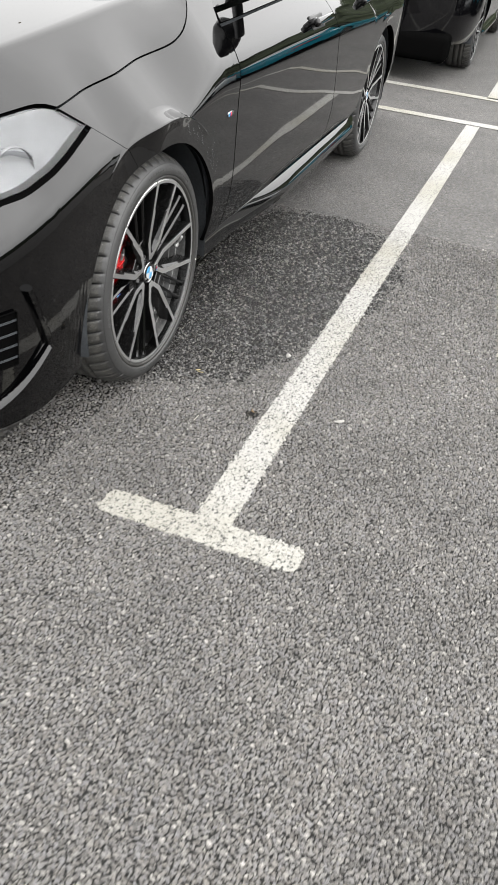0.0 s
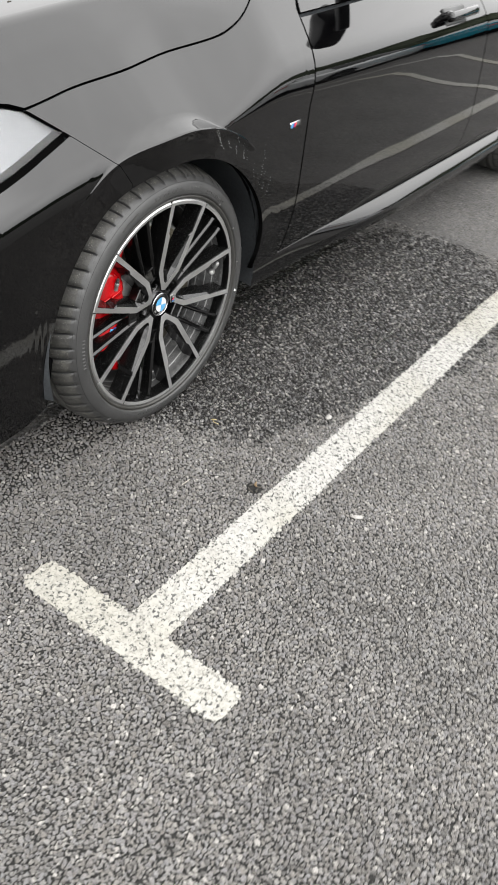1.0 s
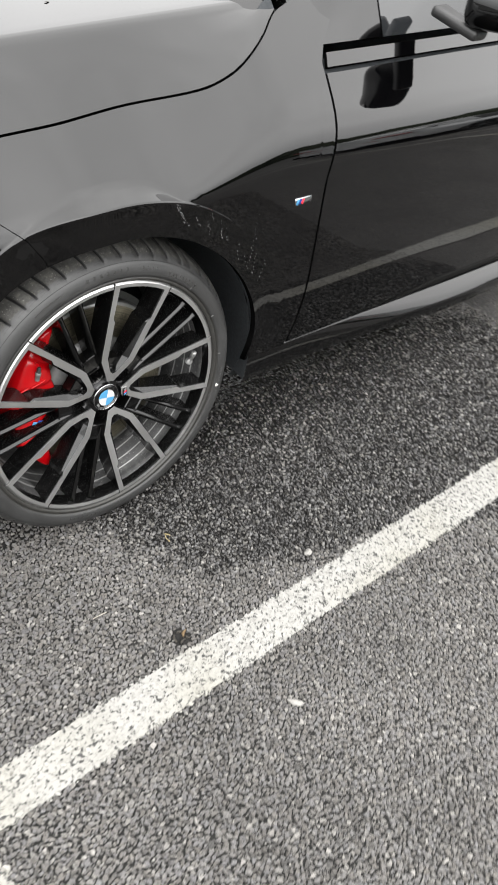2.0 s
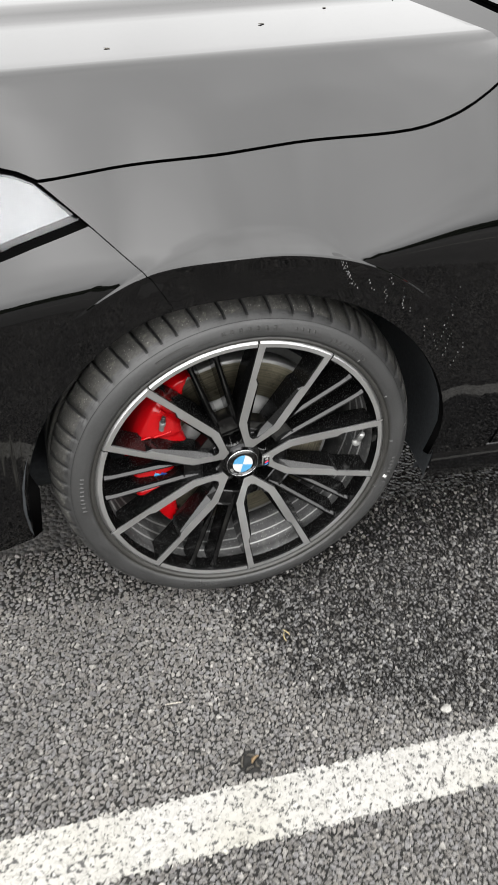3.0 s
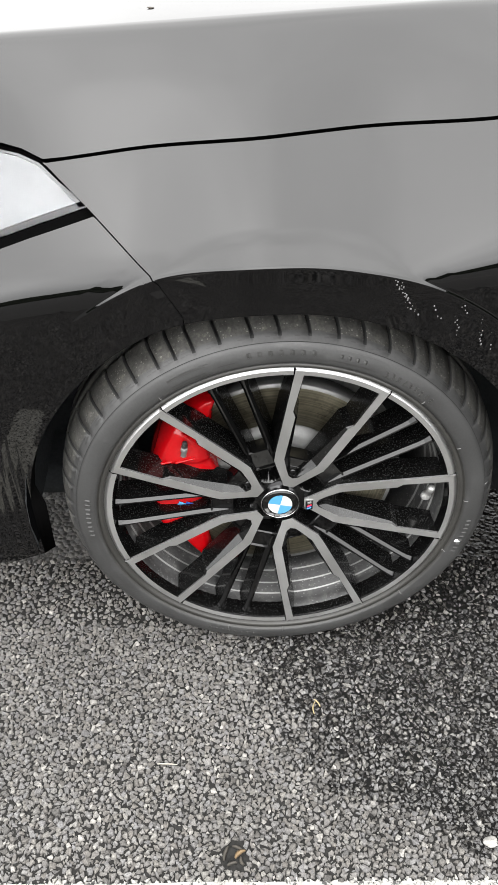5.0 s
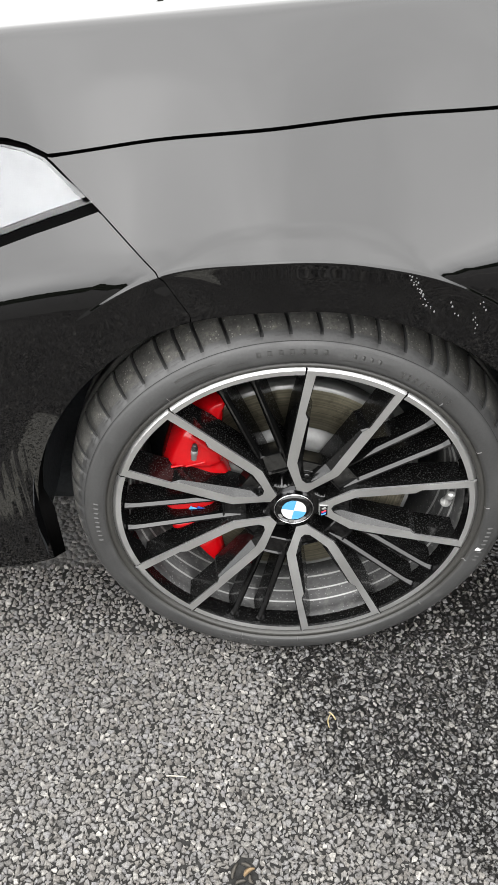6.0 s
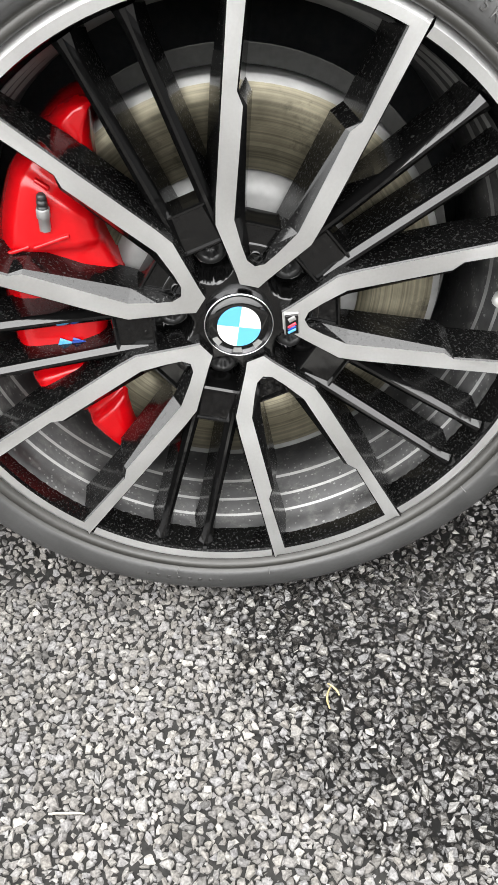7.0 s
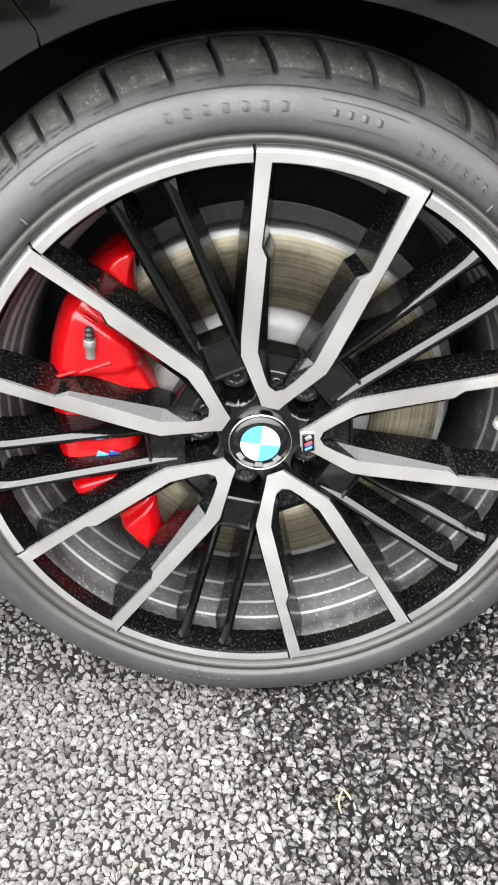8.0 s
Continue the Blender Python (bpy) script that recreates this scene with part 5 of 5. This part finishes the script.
fin_path = []
for k in range(11):
    f = k / 10
    x, z = -0.556 + 0.056 * f, 0.491 - 0.160 * f
    fin_path.append((x, side_y(x, z), z, (1.0, 1.0, 0.25)))
part("bumper_fin", swept("bumper_fin", fin_path, [(-0.012, -0.01), (-0.009, 0.012), (0.0, 0.017), (0.010, 0.010), (0.014, -0.01)], M_PAINT), main_car, "glossy black bumper fin")
lip_path = []
for k in range(21):
    f = k / 20
    x = -0.512 - 0.24 * f
    z = 0.333 - 0.150 * (1 - (1 - f) ** 2.0)
    lip_path.append((x, side_y(x, z) + 0.006, z, (0.0, 1.0, 1.0)))
part("bumper_lip", swept("bumper_lip", lip_path, [(-0.012, -0.02), (-0.008, 0.020), (0.0, 0.026), (0.006, 0.022), (0.016, -0.02)], M_PAINT), main_car, "glossy black bumper lip")
intake = []
for k in range(13):
    x = -0.585 - 0.17 * k / 12
    intake.append([(x, side_y(x, z) - 0.0025, z) for z in [0.320 + (0.45 - 0.320) * j / 6 - 0.012 * k / 12 for j in range(7)]])
grille = part("air_intake", sheet("air_intake", intake, M_BEZEL_SHADE, 0.006), main_car, "black air intake mesh")
for j in range(4):
    path = []
    for k in range(9):
        x = -0.585 - 0.17 * k / 8
        z = 0.338 + 0.030 * j - 0.012 * k / 8
        path.append((x, side_y(x, z) - 0.002, z, (0.0, 1.0, 1.0)))
    part("intake_slat", swept("intake_slat", path, [(-0.003, -0.002), (-0.002, 0.003), (0.002, 0.003), (0.003, -0.002)], M_LINER), grille)


def mirror_housing():
    """A door mirror: a rounded black shell on a short arm."""
    bm = bmesh.new()
    bmesh.ops.create_cube(bm, size=1.0)
    bmesh.ops.scale(bm, vec=(0.105, 0.17, 0.112), verts=bm.verts)
    for v in bm.verts:
        if v.co.x < 0:
            v.co.y *= 0.86
            v.co.z *= 0.74
        if v.co.y < 0:
            v.co.z *= 0.80
            v.co.x += 0.02
    bmesh.ops.bevel(bm, geom=bm.edges[:], offset=0.036, segments=5, profile=0.6, affect="EDGES")
    me = bpy.data.meshes.new("door_mirror")
    bm.to_mesh(me)
    bm.free()
    me.materials.append(M_PAINT)
    me.polygons.foreach_set("use_smooth", [True] * len(me.polygons))
    return me


housing = mirror_housing()
mirror = part("door_mirror", housing, main_car, "gloss black door mirror", pose(0.89, -0.075, 0.988, 0, 0, 6))
part("mirror_arm", rounded_box("mirror_arm", (0.055, 0.12, 0.022), M_TRIM, 0.009, 3), mirror, "black mirror arm", pose(0.0, 0.095, -0.042, 14, 0, 0))
part("door_mirror", housing, main_car, "", pose(0.89, 1.815, 0.988, 0, 0, 174))
for x in (1.36, 2.22):
    z = 0.800
    y = side_y(x, z)
    cup = part("handle_cup", rounded_box("handle_cup", (0.16, 0.012, 0.052), M_TRIM, 0.005, 2), main_car, "dark handle recess", pose(x, y + 0.003, z, -28, 0, 0))
    part("door_handle", rounded_box("door_handle", (0.205, 0.026, 0.028), M_PAINT, 0.011, 3), main_car, "glossy bar door handle", pose(x, y - 0.026, z + 0.012, -28, -1.5, 0))
    part("handle_foot", rounded_box("handle_foot", (0.030, 0.036, 0.024), M_PAINT, 0.008, 2), main_car, "", pose(x - 0.085, y - 0.008, z + 0.008, -28, 0, 0))
    part("handle_foot", rounded_box("handle_foot", (0.030, 0.036, 0.024), M_PAINT, 0.008, 2), main_car, "", pose(x + 0.085, y - 0.008, z + 0.006, -28, 0, 0))
badge = part("fender_badge", rounded_box("fender_badge", (0.046, 0.003, 0.013), M_CHROME, 0.001, 1), main_car, "small silver badge with coloured stripes", pose(0.424, side_y(0.424, 0.657) - 0.001, 0.657, 0, -2, 0))
for i, mt in enumerate((M_BLUE, M_NAVY, M_BADGERED)):
    part("badge_stripe", rounded_box("badge_stripe", (0.0062, 0.0015, 0.0115), mt, 0.0003, 1), badge, "", pose(-0.0165 + 0.0066 * i, -0.0020, 0, 0, 20, 0))


def sliver(name, length, width, height, mat, bend=0.0, n=6):
    """A thin tapered stalk or splinter."""
    verts, faces = [], []
    for k in range(n + 1):
        f = k / n
        w = width * (0.35 + 0.65 * math.sin(math.pi * min(0.98, 0.08 + 0.9 * f))) / 2
        y = bend * math.sin(math.pi * f)
        for dy, z in ((-w, 0.0), (0.0, height), (w, 0.0)):
            verts.append((length * (f - 0.5), y + dy, z + 0.25 * height * math.sin(3 * math.pi * f)))
    for k in range(n):
        for j in range(3):
            l = (j + 1) % 3
            faces.append((k * 3 + j, (k + 1) * 3 + j, (k + 1) * 3 + l, k * 3 + l))
    faces += [(0, 1, 2), (n * 3 + 2, n * 3 + 1, n * 3)]
    return build_mesh(name, verts, faces, mat)



def scrap(name, length, width, height, mat, seed):
    """A crumpled scrap of leaf with a ragged outline."""
    rng = random.Random(seed)
    n = 9
    verts = [(0.0, 0.0, height), (0.0, 0.0, 0.0)]
    for k in range(n):
        a = 2 * math.pi * k / n
        r = rng.uniform(0.6, 1.1)
        x, y = 0.5 * length * r * math.cos(a), 0.5 * width * r * math.sin(a)
        z = rng.uniform(0.0, 0.6) * height
        verts += [(x, y, z + 0.25 * height), (x, y, z)]
    faces = []
    for k in range(n):
        p, q = 2 + 2 * k, 2 + 2 * ((k + 1) % n)
        faces += [(0, p, q), (1, q + 1, p + 1), (p, p + 1, q + 1, q)]
    return build_mesh(name, verts, faces, mat, smooth=False)


# ---- water beads by the arch and bits on the bonnet ----
def bead_mesh(name, trails, mat, seed):
    """Rows of small water drops that ran down the panel: (x0, z0, x1, z1, count)."""
    rng = random.Random(seed)
    bm = bmesh.new()
    for x0, z0, x1, z1, count in trails:
        for k in range(count):
            f = (k + rng.uniform(-0.4, 0.4)) / max(1, count - 1)
            x = x0 + (x1 - x0) * f + rng.gauss(0, 0.0022)
            z = z0 + (z1 - z0) * f
            if math.hypot(x, z - ARCH_Z) < 0.363:
                continue
            r = rng.uniform(0.0005, 0.0013)
            if rng.random() < 0.35:
                continue
            m = Matrix.Translation((x, side_y(x, z), z)) @ Matrix.Diagonal((r, r * 0.6, r * rng.uniform(1.0, 1.7), 1))
            bmesh.ops.create_icosphere(bm, subdivisions=1, radius=1.0, matrix=m)
    me = bpy.data.meshes.new(name)
    bm.to_mesh(me)
    bm.free()
    me.materials.append(mat)
    me.polygons.foreach_set("use_smooth", [True] * len(me.polygons))
    return me


TRAILS = [(0.104, 0.708, 0.133, 0.660, 30), (0.110, 0.700, 0.126, 0.664, 12), (0.176, 0.668, 0.190, 0.628, 14), (0.187, 0.680, 0.190, 0.664, 6), (0.212, 0.660, 0.218, 0.618, 12),
          (0.154, 0.675, 0.160, 0.655, 5), (0.230, 0.640, 0.236, 0.606, 9), (0.303, 0.622, 0.296, 0.540, 16), (0.318, 0.566, 0.306, 0.518, 12), (0.309, 0.655, 0.304, 0.630, 4),
          (0.342, 0.545, 0.330, 0.505, 6), (0.262, 0.600, 0.268, 0.560, 7), (0.286, 0.570, 0.290, 0.545, 6)]
BITS = [(0.075, 0.315, 10, 1.2), (0.200, 0.376, -20, 0.9), (0.170, 0.525, 30, 0.8), (0.301, 0.534, 5, 1.5), (0.331, 0.516, 40, 1.1), (0.318, 0.465, -35, 0.7),
        (0.366, 0.501, 15, 0.6), (0.329, 0.394, 60, 0.7), (-0.172, 0.257, -10, 1.0), (-0.163, 0.483, 25, 0.8), (-0.128, 0.504, 0, 0.6)]
beads = part("water_beads", bead_mesh("water_beads", TRAILS, M_WATER, 6), main_car, "small water drops on the black paint")
tagged(beads, kind="stuff")
bonnet_tree = BVHTree.FromPolygons(*(lambda me: ([v.co.copy() for v in me.vertices], [tuple(p.vertices) for p in me.polygons]))(sheet("bonnet_form", bonnet_grid(), M_PAINT, 0.0)))
for x, y, turn, size in BITS:
    hit = bonnet_tree.ray_cast(Vector((x, y, 2.0)), Vector((0, 0, -1)))[0]
    if hit is not None:
        bit = new("leaf_bit", scrap("leaf_bit", 0.010 * size, 0.0036 * size, 0.0016 * size, M_LEAFBIT, int(1000 * size) + round(50 * turn)))
        bit.matrix_world = pose(x, y, hit.z, 0, 0, turn)
        tagged(bit, "dark scrap of dead leaf on the bonnet", "leaf", "leaf scraps on the bonnet")


# ---- loose chips of the tarmac ----
SIDES = 5


def stone_field(x0, x1, y0, y1, step, seed, low=0.0):
    """Crushed stones pressed close together: their middles, and how far each reaches along its own spokes before it meets a neighbour."""
    rng = np.random.RandomState(seed)
    nx, ny = int((x1 - x0) / step), int((y1 - y0) / (step * 0.87))
    gx, gy = np.meshgrid(np.arange(nx), np.arange(ny))
    x = x0 + (gx + 0.5 * (gy % 2)) * step + rng.uniform(-0.50, 0.50, gx.shape) * step
    y = y0 + gy * step * 0.87 + rng.uniform(-0.50, 0.50, gx.shape) * step
    weight = rng.uniform(-0.36, 0.36, gx.shape) * step
    spokes = (np.arange(SIDES) + rng.uniform(-0.42, 0.42, (*gx.shape, SIDES))) * 2 * np.pi / SIDES + rng.uniform(0, 2 * np.pi, (*gx.shape, 1))
    reach = np.full(spokes.shape, 0.85 * step)
    for dj in range(-2, 3):
        for di in range(-2, 3):
            if di == 0 and dj == 0:
                continue
            ox, oy, ow = (np.roll(a, (-dj, -di), (0, 1)) for a in (x, y, weight))
            d = np.hypot(ox - x, oy - y)
            half = np.maximum(0.0006, (d + weight - ow) / 2)
            c = np.cos(spokes - np.arctan2(oy - y, ox - x)[..., None])
            reach = np.where((c > 0.05) & (d < 3 * step)[..., None], np.minimum(reach, half[..., None] / np.maximum(c, 0.05)), reach)
    keep = (gx > 1) & (gx < nx - 2) & (gy > 1) & (gy < ny - 2) & (np.hypot(x + 0.071, y + 0.344) > 0.020)
    x, y, spokes, reach = x[keep], y[keep], spokes[keep], reach[keep]
    inside = np.array([line_near(a, c) if (abs(c - LINE_AT(a)) < 0.06 or a < -0.5) else 0 for a, c in zip(x, y)])
    return x, y, spokes, reach, inside, np.full(len(x), low)


def chips_mesh(name, field, seed, mat):
    """Each stone: a steep foot, an uneven top edge and a low off-centre crown, tilted a little."""
    x, y, spokes, reach, low = field
    rng = np.random.RandomState(seed)
    n, k = len(x), SIDES
    reach = np.maximum(0.0008, reach * rng.uniform(0.88, 1.12, (n, k)))
    size = reach.mean(1, keepdims=True)
    cos, sin = np.cos(spokes), np.sin(spokes)
    foot = np.stack([reach * cos, reach * sin, np.full_like(reach, -0.0042)], -1)
    t = rng.uniform(0.62, 0.95, (n, k))
    top = np.stack([t * reach * cos, t * reach * sin, rng.uniform(-0.26, 0.06, (n, k)) * size], -1)
    crown = np.concatenate([rng.uniform(-0.35, 0.35, (n, 2)) * size, rng.uniform(0.0, 0.30, (n, 1)) * size], -1)[:, None, :]
    tilt = rng.normal(0, 0.25, (n, 1, 2))
    for ring in (top, crown):
        ring[..., 2] += (ring[..., :2] * tilt).sum(-1)
    pts = np.concatenate([foot, top, crown], 1)
    pts[..., 0] += x[:, None]
    pts[..., 1] += y[:, None]
    pts[..., 2] += (-0.0045 + rng.uniform(-0.0022, 0.0014, n) - low)[:, None]
    tris = []
    for a in range(k):
        b = (a + 1) % k
        tris += [(a, b, k + b), (a, k + b, k + a), (k + a, k + b, 2 * k)]
    faces = (np.array(tris)[None] + (np.arange(n) * (2 * k + 1))[:, None, None]).reshape(-1)
    me = bpy.data.meshes.new(name)
    me.vertices.add(n * (2 * k + 1))
    me.vertices.foreach_set("co", pts.reshape(-1).astype(np.float32))
    me.loops.add(len(faces))
    me.loops.foreach_set("vertex_index", faces.astype(np.int32))
    me.polygons.add(len(faces) // 3)
    me.polygons.foreach_set("loop_start", np.arange(0, len(faces), 3, dtype=np.int32))
    me.polygons.foreach_set("use_smooth", [False] * len(me.polygons))
    me.update(calc_edges=True)
    me.materials.append(mat)
    me.validate()
    return me


bed = new("tarmac_bed", build_mesh("tarmac_bed", [(-1.475, -1.380, -0.0074), (1.615, -1.380, -0.0074), (1.615, 0.19, -0.0074), (-1.475, 0.19, -0.0074)], [(0, 1, 2, 3)], M_BED, smooth=False))
tagged(bed, "dark bitumen between the stone chips", "tarmac", kind="structure")
field = stone_field(-1.5, 1.65, -1.4, 0.22, 0.0088, 11)
grit = stone_field(-1.5, 1.20, -1.25, 0.06, 0.0070, 12, 0.0014)
thinned = np.random.RandomState(13).uniform(0, 1, len(grit[0])) > np.clip((grit[0] - 0.3) / 0.85, 0, 1)
grit = [a[thinned] for a in grit]
field = [np.concatenate(pair) for pair in zip(field, grit)]
SORTS = ((0, "tarmac_chips", M_CHIP, "grey stone chips bedded in the tarmac surface", "stone chips"),
         (1, "bay_line", M_LINE, "worn white painted bay line over stone chips", "road marking"),
         (2, "bay_bar", M_LINE, "white painted cross bar with rounded ends over stone chips", "road marking"))
for sort, name, mat, text, category in SORTS:
    own = [a[field[4] == sort] for a in (*field[:4], field[5])]
    tagged(new(name, chips_mesh(name, own, sort + 1, mat)), text, category, kind="stuff")


# ---- litter on the tarmac ----
def put(name, me, x, y, turn, text, category, z=-0.0012):
    ob = new(name, me)
    ob.matrix_world = pose(x, y, z, 0, 0, turn)
    tagged(ob, text, category)


def pebble(name, size, mat, seed):
    bm = bmesh.new()
    bmesh.ops.create_icosphere(bm, subdivisions=2, radius=0.5)
    rng = random.Random(seed)
    off = rng.uniform(0, 50)
    for v in bm.verts:
        k = 1 + 0.5 * noise.noise(v.co * 2.2 + Vector((off, 0, 0)))
        v.co = Vector((v.co.x * size[0] * k, v.co.y * size[1] * k, v.co.z * size[2] * k))
    me = bpy.data.meshes.new(name)
    bm.to_mesh(me)
    bm.free()
    me.materials.append(mat)
    return me


put("straw", sliver("straw", 0.024, 0.0024, 0.0015, M_STRAW, 0.003), 0.062, -0.124, 80, "dry yellow straw stalk on the wet tarmac", "straw")
put("straw", sliver("straw", 0.016, 0.0024, 0.0015, M_STRAW, -0.002), 0.066, -0.116, 125, "dry yellow straw stalk on the wet tarmac", "straw")
put("splinter", sliver("splinter", 0.030, 0.0026, 0.0018, M_SPLINTER, 0.001), -0.169, -0.213, -4, "pale wood splinter on the dry tarmac", "splinter")
put("pebble", pebble("pebble", (0.030, 0.012, 0.008), M_PEBBLE, 3), 0.003, -0.582, -50, "long white pebble on the tarmac", "pebble")
put("pebble", pebble("pebble", (0.020, 0.016, 0.010), M_PEBBLE, 4), 0.286, -0.337, 20, "small whitish pebble on the wet tarmac", "pebble")
put("dead_leaf", sliver("dead_leaf", 0.017, 0.007, 0.003, M_LEAF, 0.003), -0.064, -0.344, 35, "small brown dead leaf in a tarmac pit", "leaf", 0.0)
for dx, dy, turn, ln in ((-0.012, 0.004, 70, 0.020), (0.004, 0.010, -25, 0.016), (-0.004, -0.010, 15, 0.014), (0.010, -0.006, 110, 0.012)):
    put("dead_leaf", sliver("dead_leaf", ln, 0.006, 0.003, M_LEAFBIT, 0.002), -0.071 + dx, -0.344 + dy, turn, "dark scrap of dead leaf in a tarmac pit", "leaf", -0.006)
